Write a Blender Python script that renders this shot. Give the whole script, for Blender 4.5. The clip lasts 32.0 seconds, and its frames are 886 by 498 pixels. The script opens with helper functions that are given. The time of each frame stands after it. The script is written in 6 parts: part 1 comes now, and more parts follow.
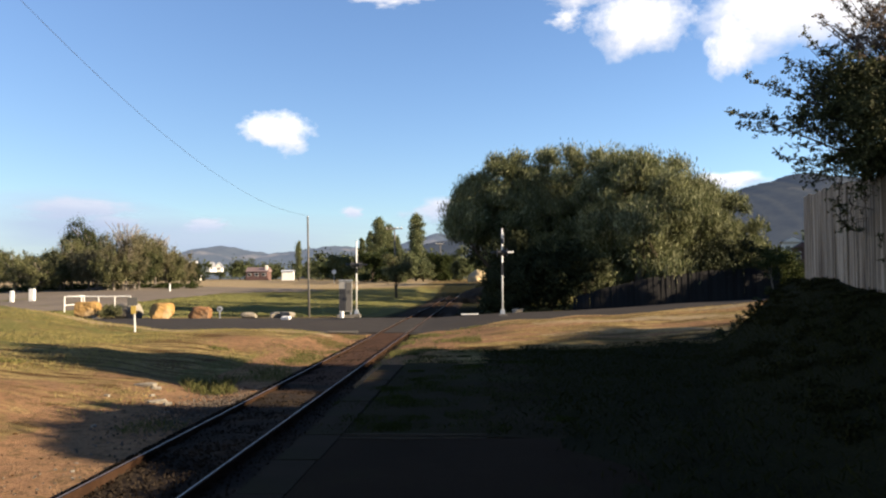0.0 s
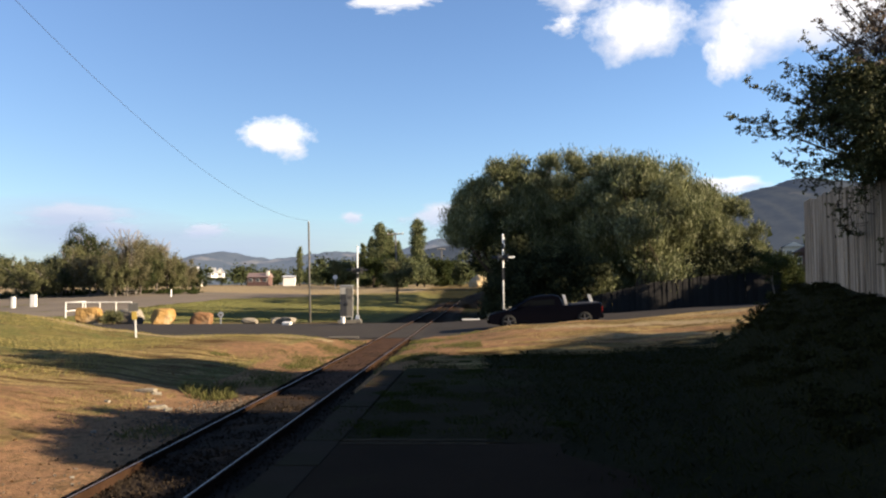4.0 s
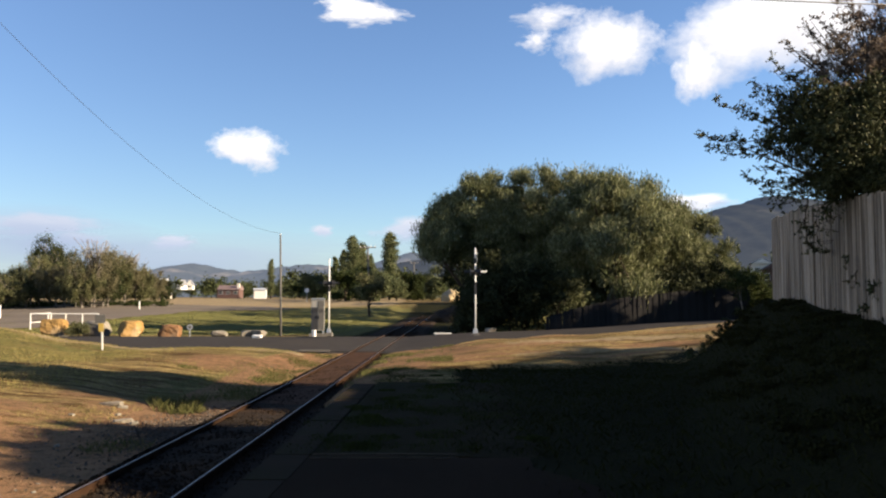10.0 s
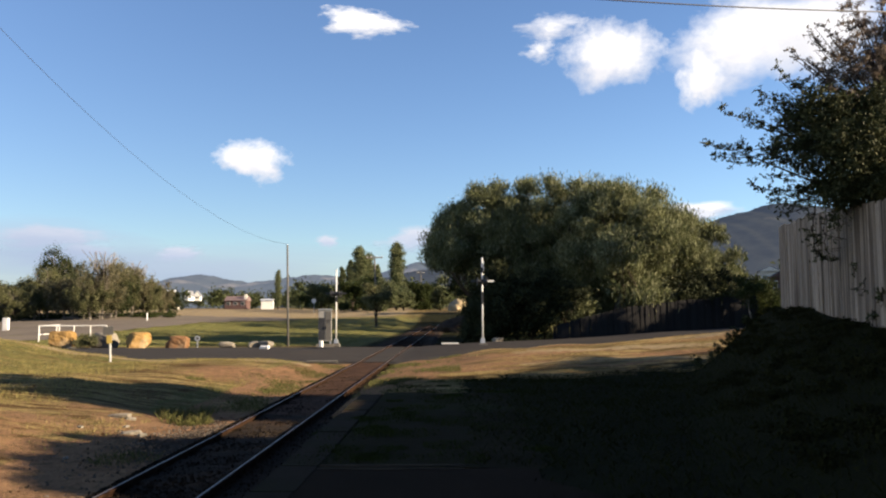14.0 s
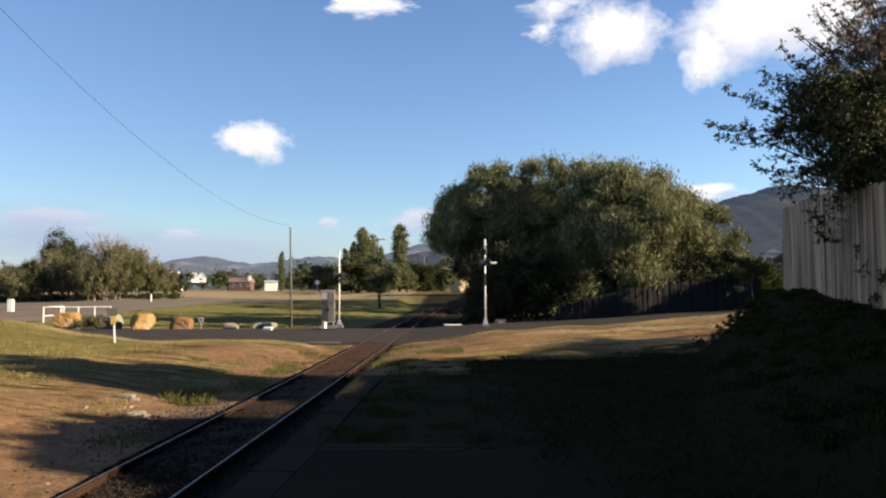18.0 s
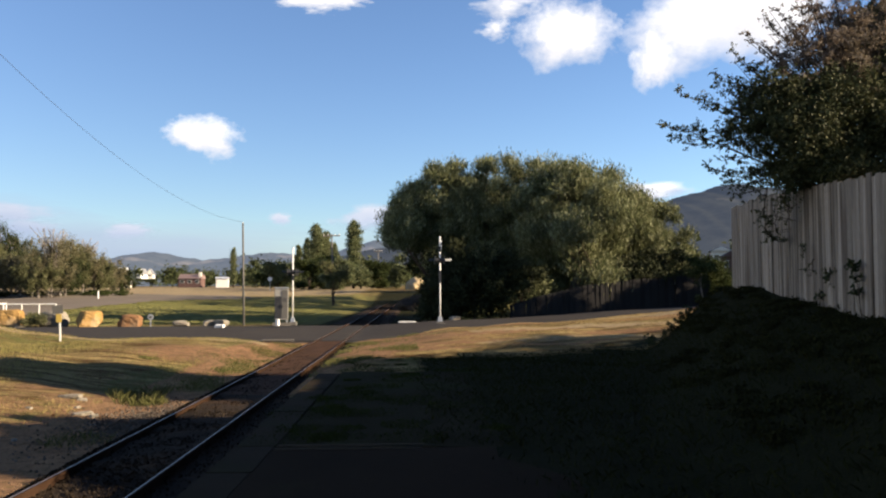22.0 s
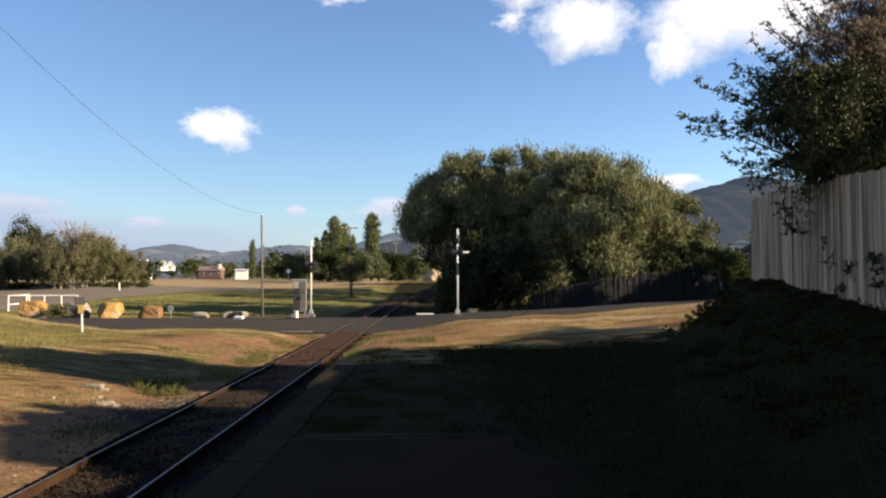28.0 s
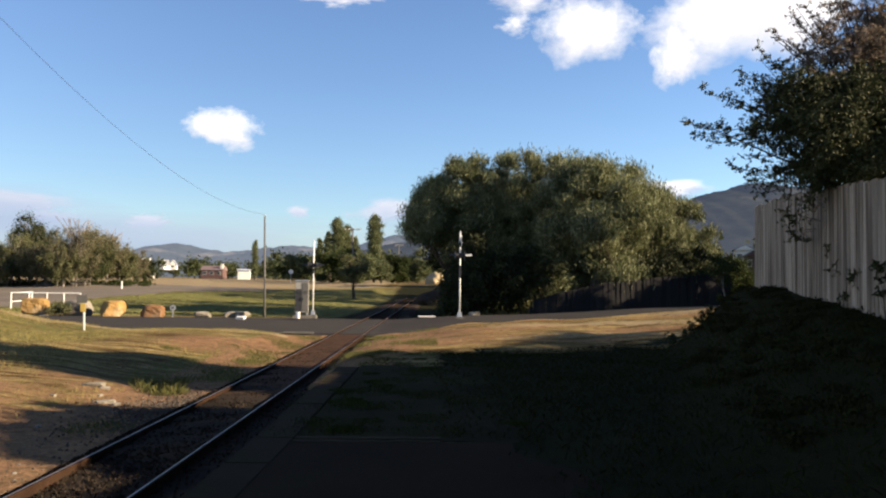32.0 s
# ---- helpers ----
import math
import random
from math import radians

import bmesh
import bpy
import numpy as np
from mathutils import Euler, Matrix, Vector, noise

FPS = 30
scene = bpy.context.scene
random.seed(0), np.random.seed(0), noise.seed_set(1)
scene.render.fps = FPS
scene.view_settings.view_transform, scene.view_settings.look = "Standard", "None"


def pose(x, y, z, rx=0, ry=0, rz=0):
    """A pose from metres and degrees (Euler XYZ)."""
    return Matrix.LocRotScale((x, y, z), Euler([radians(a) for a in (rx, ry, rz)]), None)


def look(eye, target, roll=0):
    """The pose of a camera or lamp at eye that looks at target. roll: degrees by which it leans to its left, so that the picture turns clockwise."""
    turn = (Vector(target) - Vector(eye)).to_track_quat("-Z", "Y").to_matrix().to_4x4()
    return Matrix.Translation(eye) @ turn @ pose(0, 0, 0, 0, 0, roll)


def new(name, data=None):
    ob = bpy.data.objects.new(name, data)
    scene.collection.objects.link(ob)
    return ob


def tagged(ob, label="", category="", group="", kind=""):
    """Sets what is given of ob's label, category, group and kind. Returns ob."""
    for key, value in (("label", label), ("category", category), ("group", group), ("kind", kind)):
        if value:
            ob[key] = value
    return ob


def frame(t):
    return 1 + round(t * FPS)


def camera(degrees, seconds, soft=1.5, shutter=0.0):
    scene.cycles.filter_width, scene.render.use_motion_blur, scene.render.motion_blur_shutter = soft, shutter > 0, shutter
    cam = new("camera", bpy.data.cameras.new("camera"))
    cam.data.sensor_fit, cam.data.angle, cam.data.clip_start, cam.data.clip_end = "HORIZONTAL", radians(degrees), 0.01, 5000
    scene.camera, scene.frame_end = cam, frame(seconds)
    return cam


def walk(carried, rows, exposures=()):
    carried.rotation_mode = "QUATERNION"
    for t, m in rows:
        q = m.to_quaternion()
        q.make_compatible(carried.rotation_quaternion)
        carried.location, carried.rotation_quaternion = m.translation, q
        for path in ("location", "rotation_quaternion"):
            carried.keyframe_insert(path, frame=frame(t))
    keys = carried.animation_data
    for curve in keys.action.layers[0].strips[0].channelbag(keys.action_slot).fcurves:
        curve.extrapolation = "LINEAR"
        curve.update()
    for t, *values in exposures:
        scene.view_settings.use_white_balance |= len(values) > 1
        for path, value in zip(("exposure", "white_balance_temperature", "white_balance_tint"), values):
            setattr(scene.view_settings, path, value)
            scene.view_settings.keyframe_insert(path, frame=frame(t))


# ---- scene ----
cam = camera(58.0, 32.0, soft=2.15)

# seconds, x, y, z, yaw, pitch, roll: a camera held by hand on the platform
PATH = (
    (0.0, -0.021, 0.000, 2.000, 1.742, 2.283, -0.270),
    (0.5, -0.013, 0.001, 1.994, 1.849, 2.534, -0.327),
    (1.0, 0.002, 0.001, 1.996, 1.723, 2.736, -0.790),
    (1.5, 0.005, 0.001, 1.999, 1.491, 2.574, -0.337),
    (2.0, -0.006, 0.002, 1.999, 1.903, 2.452, -0.558),
    (2.5, 0.005, -0.006, 2.002, 1.987, 2.391, -0.521),
    (3.0, 0.007, -0.011, 1.996, 1.920, 2.343, -0.759),
    (3.5, 0.004, -0.006, 1.998, 1.984, 2.677, -0.420),
    (5.5, -0.002, 0.003, 1.997, 1.435, 2.573, -0.528),
    (6.0, -0.001, -0.000, 1.996, 1.131, 2.726, -0.349),
    (6.5, 0.009, -0.002, 1.997, 0.559, 2.510, -0.215),
    (7.0, -0.000, -0.010, 1.998, 0.623, 2.941, -0.224),
    (7.5, -0.009, -0.006, 1.985, 0.725, 2.468, -0.295),
    (8.0, -0.003, -0.013, 2.004, 0.402, 2.349, -0.500),
    (8.5, -0.010, -0.002, 1.999, 0.059, 2.849, -0.455),
    (9.0, 0.000, -0.000, 2.000, 0.000, 3.197, -0.000),
    (9.5, 0.002, -0.006, 2.000, 0.101, 3.193, -0.030),
    (10.0, 0.003, -0.001, 1.991, -0.138, 3.658, 0.053),
    (10.5, 0.012, -0.005, 2.004, -0.252, 3.687, -0.333),
    (11.0, 0.014, -0.016, 2.003, -0.333, 3.715, -0.449),
    (11.5, 0.007, -0.007, 2.001, -0.256, 4.164, -0.196),
    (12.0, 0.013, -0.020, 1.999, -0.370, 4.487, -0.137),
    (12.5, 0.008, -0.014, 2.000, -0.175, 4.100, 0.015),
    (13.0, 0.011, -0.025, 1.999, 0.105, 3.972, -0.066),
    (13.5, 0.003, -0.020, 2.001, 0.468, 3.957, -0.263),
    (14.0, 0.003, -0.014, 2.000, 0.339, 4.348, -0.275),
    (14.5, 0.009, -0.008, 2.004, -0.029, 4.023, -0.311),
    (16.5, 0.018, -0.016, 1.999, 0.191, 3.905, -0.512),
    (17.0, 0.013, -0.022, 1.991, -0.118, 3.619, -0.424),
    (17.5, 0.017, -0.019, 1.997, 0.560, 3.286, -0.537),
    (18.0, 0.024, -0.009, 1.996, 0.580, 3.041, -0.234),
    (18.5, 0.021, -0.024, 1.991, 0.616, 3.141, -0.093),
    (19.0, 0.027, -0.025, 1.993, 0.398, 2.609, -0.193),
    (19.5, 0.021, -0.007, 1.994, 0.205, 2.520, -0.260),
    (20.0, 0.025, -0.014, 1.994, 0.135, 2.603, -0.389),
    (20.5, 0.017, -0.020, 2.000, -0.083, 2.652, -0.980),
    (21.0, -0.006, -0.009, 2.003, -0.435, 2.595, -0.766),
    (21.5, -0.020, 0.012, 1.999, -1.487, 2.658, -1.248),
    (22.0, -0.009, 0.013, 2.015, -2.702, 2.792, -0.195),
    (22.5, 0.010, 0.017, 2.006, -2.125, 3.051, -0.310),
    (23.0, 0.002, 0.021, 2.015, -2.285, 2.516, 0.439),
    (23.5, 0.003, 0.005, 2.014, -2.169, 2.489, -0.309),
    (24.0, 0.012, -0.003, 2.013, -1.731, 2.008, -0.377),
    (24.5, 0.008, -0.011, 2.018, -1.494, 1.700, -0.326),
    (25.0, 0.001, -0.003, 2.007, -1.542, 2.112, -0.382),
    (25.5, 0.006, -0.007, 2.021, -1.290, 2.548, -0.168),
    (27.5, 0.003, 0.011, 2.012, -1.780, 2.423, -0.593),
    (28.0, 0.002, -0.005, 2.008, -1.421, 2.248, -0.092),
    (28.5, -0.010, -0.004, 2.012, -0.946, 1.885, -0.137),
    (29.0, -0.005, -0.010, 2.011, -0.973, 1.778, 0.148),
    (29.5, -0.014, -0.010, 2.003, -0.318, 1.909, 0.027),
    (30.0, -0.004, -0.006, 2.007, -0.489, 2.016, 0.393),
    (30.5, 0.001, -0.003, 2.002, -0.800, 2.310, 0.589),
    (31.0, -0.000, -0.001, 2.004, -0.910, 1.947, 0.318),
    (31.5, -0.003, -0.004, 2.007, -1.148, 2.049, 0.221),
    (32.0, -0.001, -0.001, 2.015, -1.231, 2.435, 0.663),
)


def held(x, y, z, yaw, pitch, roll):
    return pose(x, y, z, 0, 0, yaw) @ pose(0, 0, 0, 90 + pitch) @ pose(0, 0, 0, 0, 0, roll)


walk(cam, [(t, held(*row)) for t, *row in PATH], exposures=((0.0, 1.94, 6580, 12), (6.0, 1.91, 6580, 12), (8.0, 1.98, 6640, 12), (9.0, 1.93, 6600, 12), (10.5, 1.80, 6560, 12), (17.0, 1.78, 6560, 12), (19.0, 1.79, 6560, 12), (21.0, 1.91, 6580, 12), (23.0, 1.78, 6560, 12), (25.0, 1.93, 6560, 12), (28.0, 1.85, 6560, 12), (30.0, 1.92, 6580, 12), (32.0, 1.87, 6580, 12)))

# ---- light ----
SUN = Vector((0.975, -0.22, 0.0)).normalized()
ELEVATION = radians(21)
world = bpy.data.worlds.new("sky")
scene.world = world
world.use_nodes = True
wt = world.node_tree
sky = wt.nodes.new("ShaderNodeTexSky")
sky.sky_type, sky.sun_disc = "NISHITA", False
sky.sun_elevation, sky.sun_rotation = ELEVATION, -math.atan2(SUN.x, SUN.y)
sky.air_density, sky.dust_density, sky.ozone_density = 1.0, 0.45, 2.4
rich = wt.nodes.new("ShaderNodeHueSaturation")
rich.inputs["Hue"].default_value, rich.inputs["Saturation"].default_value = 0.505, 1.04
wt.links.new(sky.outputs[0], rich.inputs["Color"])
clear = wt.nodes.new("ShaderNodeMix")
clear.data_type, clear.blend_type = "RGBA", "MULTIPLY"
clear.inputs[0].default_value, clear.inputs[7].default_value = 1.0, (0.878, 0.98, 1.085, 1)
wt.links.new(rich.outputs[0], clear.inputs[6])
wt.links.new(clear.outputs[2], wt.nodes["Background"].inputs[0])
wt.nodes["Background"].inputs[1].default_value = 0.050
sun = new("sun", bpy.data.lights.new("sun", "SUN"))
sun.data.energy, sun.data.angle, sun.data.color = 5.0, radians(0.6), (1.0, 0.82, 0.58)
sun.matrix_world = look((0, 0, 0), -(SUN * math.cos(ELEVATION) + Vector((0, 0, math.sin(ELEVATION)))))

# ---- materials ----
def nodes_of(name):
    m = bpy.data.materials.new(name)
    m.use_nodes = True
    t = m.node_tree
    return m, t, t.nodes["Principled BSDF"]


def put(t, kind, **values):
    n = t.nodes.new(kind)
    for key, value in values.items():
        n.inputs[key].default_value = value
    return n


def noise_of(t, vector, scale, detail=5, rough=0.6):
    n = put(t, "ShaderNodeTexNoise", Scale=scale, Detail=detail, Roughness=rough)
    t.links.new(vector, n.inputs["Vector"])
    return n.outputs["Fac"]


def mix(t, fac, a, b, blend="MIX"):
    n = t.nodes.new("ShaderNodeMix")
    n.data_type, n.blend_type = "RGBA", blend
    for socket, value in ((n.inputs[0], fac), (n.inputs[6], a), (n.inputs[7], b)):
        if isinstance(value, bpy.types.NodeSocket):
            t.links.new(value, socket)
        elif isinstance(value, (int, float)):
            socket.default_value = value
        else:
            socket.default_value = (*value, 1)
    return n.outputs[2]


def ramp(t, fac, low, high):
    n = t.nodes.new("ShaderNodeMapRange")
    n.inputs[1].default_value, n.inputs[2].default_value = low, high
    t.links.new(fac, n.inputs[0])
    return n.outputs[0]


def bumped(t, bsdf, height, strength, distance=0.02):
    b = put(t, "ShaderNodeBump", Strength=strength, Distance=distance)
    t.links.new(height, b.inputs["Height"])
    t.links.new(b.outputs[0], bsdf.inputs["Normal"])


def surface(name, light, dark, scale=3.0, fine=40.0, rough=0.8, metal=0.0, bump=0.3, stain=None, stretch=(1, 1, 1), vary=0.0, worn=0.52):
    """A worn surface: two scales of colour, a stain, fine relief."""
    m, t, p = nodes_of(name)
    coord = t.nodes.new("ShaderNodeTexCoord")
    mapping = put(t, "ShaderNodeMapping", Scale=stretch)
    t.links.new(coord.outputs["Object"], mapping.inputs[0])
    v = mapping.outputs[0]
    if vary:
        own = t.nodes.new("ShaderNodeObjectInfo")
        t.links.new(ramp_out(t, own.outputs["Random"], 0.0, 60.0), mapping.inputs["Location"])
    big, small = noise_of(t, v, scale), noise_of(t, v, fine, 3)
    colour = mix(t, ramp(t, big, 0.3, 0.7), light, dark)
    colour = mix(t, ramp(t, small, 0.35, 0.75), colour, [c * 0.72 for c in dark])
    if stain:
        colour = mix(t, ramp(t, noise_of(t, v, scale * 0.37, 6, 0.7), worn, worn + 0.2), colour, stain)
    if vary:
        info = t.nodes.new("ShaderNodeObjectInfo")
        hsv = t.nodes.new("ShaderNodeHueSaturation")
        t.links.new(ramp_out(t, info.outputs["Random"], 1 - vary, 1 + vary), hsv.inputs["Value"])
        t.links.new(colour, hsv.inputs["Color"])
        colour = hsv.outputs[0]
    t.links.new(colour, p.inputs["Base Color"])
    p.inputs["Roughness"].default_value, p.inputs["Metallic"].default_value = rough, metal
    p.inputs["Specular IOR Level"].default_value = 0.02 if rough > 0.8 else 0.5
    bumped(t, p, small, bump)
    return m


def ramp_out(t, fac, low, high):
    n = t.nodes.new("ShaderNodeMapRange")
    n.inputs[3].default_value, n.inputs[4].default_value = low, high
    t.links.new(fac, n.inputs[0])
    return n.outputs[0]


def foliage(name, a, b, c, through_light=0.35, rough=0.7):
    """Leaves that differ one from another, and let some light through."""
    m, t, p = nodes_of(name)
    geo = t.nodes.new("ShaderNodeNewGeometry")
    coord = t.nodes.new("ShaderNodeTexCoord")
    patch = noise_of(t, coord.outputs["Object"], 0.45, 3)
    colour = mix(t, ramp(t, patch, 0.35, 0.65), a, b)
    colour = mix(t, ramp(t, geo.outputs["Random Per Island"], 0.6, 1.0), colour, c)
    t.links.new(colour, p.inputs["Base Color"])
    p.inputs["Roughness"].default_value = rough
    p.inputs["Specular IOR Level"].default_value = 0.02 if rough > 0.8 else 0.08
    tr = t.nodes.new("ShaderNodeBsdfTranslucent")
    t.links.new(colour, tr.inputs[0])
    mixed = put(t, "ShaderNodeMixShader", Fac=through_light)
    t.links.new(p.outputs[0], mixed.inputs[1])
    t.links.new(tr.outputs[0], mixed.inputs[2])
    t.links.new(mixed.outputs[0], t.nodes["Material Output"].inputs[0])
    return m


def ground_material():
    """Dry grass, green grass, bare earth and painted shade, by the zones of the ground sheet."""
    m, t, p = nodes_of("ground")
    v = t.nodes.new("ShaderNodeTexCoord").outputs["Object"]
    zone = t.nodes.new("ShaderNodeAttribute")
    zone.attribute_name = "zone"
    split = t.nodes.new("ShaderNodeSeparateColor")
    t.links.new(zone.outputs["Color"], split.inputs[0])
    wide, mid, fine = noise_of(t, v, 0.25, 6, 0.65), noise_of(t, v, 1.7, 6, 0.7), noise_of(t, v, 22.0, 4, 0.7)
    dry = mix(t, ramp(t, mid, 0.3, 0.7), (0.32, 0.235, 0.106), (0.180, 0.134, 0.058))
    dry = mix(t, ramp(t, wide, 0.45, 0.7), dry, (0.0925, 0.077, 0.0252))
    streak = put(t, "ShaderNodeMapping", Scale=(0.25, 1.8, 1))
    t.links.new(v, streak.inputs[0])
    dry = mix(t, ramp(t, noise_of(t, streak.outputs[0], 1.8, 6, 0.7), 0.45, 0.56), dry, (0.0777, 0.0444, 0.02))
    green = mix(t, ramp(t, mid, 0.3, 0.7), (0.140, 0.136, 0.048), (0.082, 0.082, 0.029))
    green = mix(t, ramp(t, wide, 0.5, 0.75), green, (0.148, 0.118, 0.0407))
    earth = mix(t, ramp(t, mid, 0.35, 0.7), (0.262, 0.150, 0.082), (0.128, 0.074, 0.042))
    earth = mix(t, ramp(t, wide, 0.5, 0.7), earth, (0.205, 0.128, 0.072))

    def mask(channel):
        n = t.nodes.new("ShaderNodeMath")
        n.operation = "MULTIPLY_ADD"
        n.inputs[1].default_value, n.inputs[2].default_value = 1.7, -0.85
        t.links.new(mid, n.inputs[0])
        s = t.nodes.new("ShaderNodeMath")
        t.links.new(n.outputs[0], s.inputs[0])
        t.links.new(channel, s.inputs[1])
        return ramp(t, s.outputs[0], 0.35, 0.65)

    colour = mix(t, mask(split.outputs[1]), dry, green)
    colour = mix(t, mask(split.outputs[0]), colour, earth)
    colour = mix(t, mask(zone.outputs["Alpha"]), colour, mix(t, ramp(t, mid, 0.3, 0.7), (0.31, 0.24, 0.145), (0.235, 0.178, 0.104)))
    blot = noise_of(t, v, 5.5, 5, 0.65)
    colour = mix(t, ramp(t, blot, 0.48, 0.66), colour, mix(t, 0.55, colour, (0.052, 0.042, 0.017)))
    # near-black tone that paints deep shade into the ground's colour
    shade_tone = mix(t, ramp(t, mid, 0.3, 0.7), (0.0150, 0.0160, 0.0066), (0.0098, 0.0102, 0.0047))
    colour = mix(t, mask(split.outputs[2]), colour, shade_tone)
    colour = mix(t, ramp(t, fine, 0.42, 0.8), colour, mix(t, 0.55, colour, (0.03, 0.026, 0.013)))
    t.links.new(colour, p.inputs["Base Color"])
    p.inputs["Roughness"].default_value = 0.95
    p.inputs["Specular IOR Level"].default_value = 0.02
    bumped(t, p, fine, 0.9, 0.06)
    return m


def hill_material(name, wood, grass, haze_tint, glow, patchy):
    """A wooded hill far off; its surface glows faintly blue to stand in for haze."""
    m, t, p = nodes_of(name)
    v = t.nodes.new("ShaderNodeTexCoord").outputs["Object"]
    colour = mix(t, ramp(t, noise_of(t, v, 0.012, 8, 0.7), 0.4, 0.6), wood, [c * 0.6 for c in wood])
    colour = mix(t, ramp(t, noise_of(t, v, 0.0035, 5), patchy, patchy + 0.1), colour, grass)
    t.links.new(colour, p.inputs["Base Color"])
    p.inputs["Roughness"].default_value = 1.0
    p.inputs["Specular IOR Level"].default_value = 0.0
    p.inputs["Emission Color"].default_value = (*haze_tint, 1)
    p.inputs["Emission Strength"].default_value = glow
    return m


def cloud_material(name, seed, soft, white, shade, spread=0.5):
    """Vapour: thick in the middle, torn and thin to the edge; it glows by itself."""
    m, t, p = nodes_of(name)
    t.nodes.remove(p)
    v = t.nodes.new("ShaderNodeTexCoord").outputs["Object"]
    shift = put(t, "ShaderNodeMapping", Location=(seed * 3.7, seed * 1.3, 0))
    t.links.new(v, shift.inputs[0])
    torn, fine = noise_of(t, shift.outputs[0], 2.3, 8, 0.62), noise_of(t, shift.outputs[0], 1.4, 6, 0.55)
    thick = t.nodes.new("ShaderNodeAttribute")
    thick.attribute_name = "thick"
    add = t.nodes.new("ShaderNodeMath")
    add.operation = "MULTIPLY_ADD"
    add.inputs[1].default_value = soft
    t.links.new(torn, add.inputs[0])
    t.links.new(thick.outputs["Fac"], add.inputs[2])
    alpha = ramp(t, add.outputs[0], 0.5 * soft + 0.12, 0.5 * soft + 0.12 + spread)
    glow = t.nodes.new("ShaderNodeEmission")
    body = t.nodes.new("ShaderNodeSeparateXYZ")
    t.links.new(v, body.inputs[0])
    # sunlit tops and greyer bases are painted into the glow by height
    lit = t.nodes.new("ShaderNodeMath")
    lit.operation = "MULTIPLY_ADD"
    lit.inputs[1].default_value = 0.55
    t.links.new(body.outputs["Z"], lit.inputs[0])
    t.links.new(fine, lit.inputs[2])
    t.links.new(mix(t, ramp(t, lit.outputs[0], 0.3, 0.72), shade, white), glow.inputs[0])
    clear = t.nodes.new("ShaderNodeBsdfTransparent")
    out = t.nodes.new("ShaderNodeMixShader")
    t.links.new(alpha, out.inputs[0])
    t.links.new(clear.outputs[0], out.inputs[1])
    t.links.new(glow.outputs[0], out.inputs[2])
    t.links.new(out.outputs[0], t.nodes["Material Output"].inputs[0])
    return m


GROUND = ground_material()
ASPHALT = surface("asphalt", (0.050, 0.0455, 0.042), (0.036, 0.033, 0.031), 0.6, 60, 0.9, bump=0.4, stain=(0.0446, 0.0387, 0.0329))
# platform and coping colours are lowered to stand in for the deep shade there
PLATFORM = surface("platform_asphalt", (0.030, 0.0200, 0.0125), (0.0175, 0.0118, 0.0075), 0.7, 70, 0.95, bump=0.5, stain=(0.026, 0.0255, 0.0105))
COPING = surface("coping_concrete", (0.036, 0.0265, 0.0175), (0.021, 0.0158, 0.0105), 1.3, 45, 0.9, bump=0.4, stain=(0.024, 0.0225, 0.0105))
CONCRETE = surface("concrete", (0.163, 0.155, 0.139), (0.124, 0.116, 0.105), 2.0, 45, 0.9, bump=0.4, stain=(0.0852, 0.0774, 0.0658))
RAILTOP = surface("worn_rail", (0.38, 0.345, 0.31), (0.27, 0.24, 0.21), 2.0, 50, 0.48, 0.8, 0.05)
RUST = surface("rust", (0.040, 0.0215, 0.0125), (0.021, 0.012, 0.0078), 4.0, 60, 0.9, 0.0, 0.5, stain=(0.040, 0.024, 0.016))
SLEEPER = surface("sleeper_timber", (0.0542, 0.0407, 0.031), (0.031, 0.0232, 0.0186), 3.0, 40, 0.95, bump=0.8, stretch=(1, 6, 6), vary=0.25)
BALLAST = surface("ballast_stone", (0.042, 0.032, 0.024), (0.019, 0.0147, 0.0113), 1.6, 60, 0.95, bump=0.5, stain=(0.058, 0.035, 0.020))
BOARD = surface("fence_board", (0.365, 0.306, 0.247), (0.225, 0.182, 0.144), 1.3, 26, 0.9, bump=0.5, stain=(0.075, 0.056, 0.043), stretch=(7, 7, 0.35), vary=0.28, worn=0.47)
TRACKSOIL = surface("track_soil", (0.082, 0.046, 0.030), (0.036, 0.022, 0.0155), 2.2, 24, 0.95, bump=0.9, stain=(0.025, 0.0175, 0.0125))
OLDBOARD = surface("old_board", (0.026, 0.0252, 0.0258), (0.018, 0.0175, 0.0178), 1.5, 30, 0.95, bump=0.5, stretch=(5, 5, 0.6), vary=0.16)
TIMBER = surface("grey_timber", (0.252, 0.228, 0.197), (0.168, 0.147, 0.127), 1.2, 40, 0.9, bump=0.5, stretch=(6, 6, 0.5))
POLEWOOD = surface("pole_timber", (0.15, 0.145, 0.135), (0.09, 0.086, 0.08), 1.2, 40, 0.9, bump=0.5, stain=(0.20, 0.185, 0.165), stretch=(6, 6, 0.4))
BARK = surface("bark", (0.088, 0.0688, 0.0523), (0.0495, 0.0385, 0.0303), 2.0, 25, 0.95, bump=1.0, stretch=(3, 3, 0.7))
PALEBARK = surface("pale_bark", (0.201, 0.182, 0.159), (0.128, 0.108, 0.0929), 2.0, 15, 0.9, bump=0.5)
WHITE = surface("white_paint", (0.688, 0.679, 0.654), (0.602, 0.593, 0.568), 2.0, 40, 0.55, bump=0.1, stain=(0.473, 0.447, 0.404))
GALV = surface("galvanised_steel", (0.50, 0.51, 0.51), (0.40, 0.41, 0.41), 3.0, 30, 0.45, 0.7, 0.1)
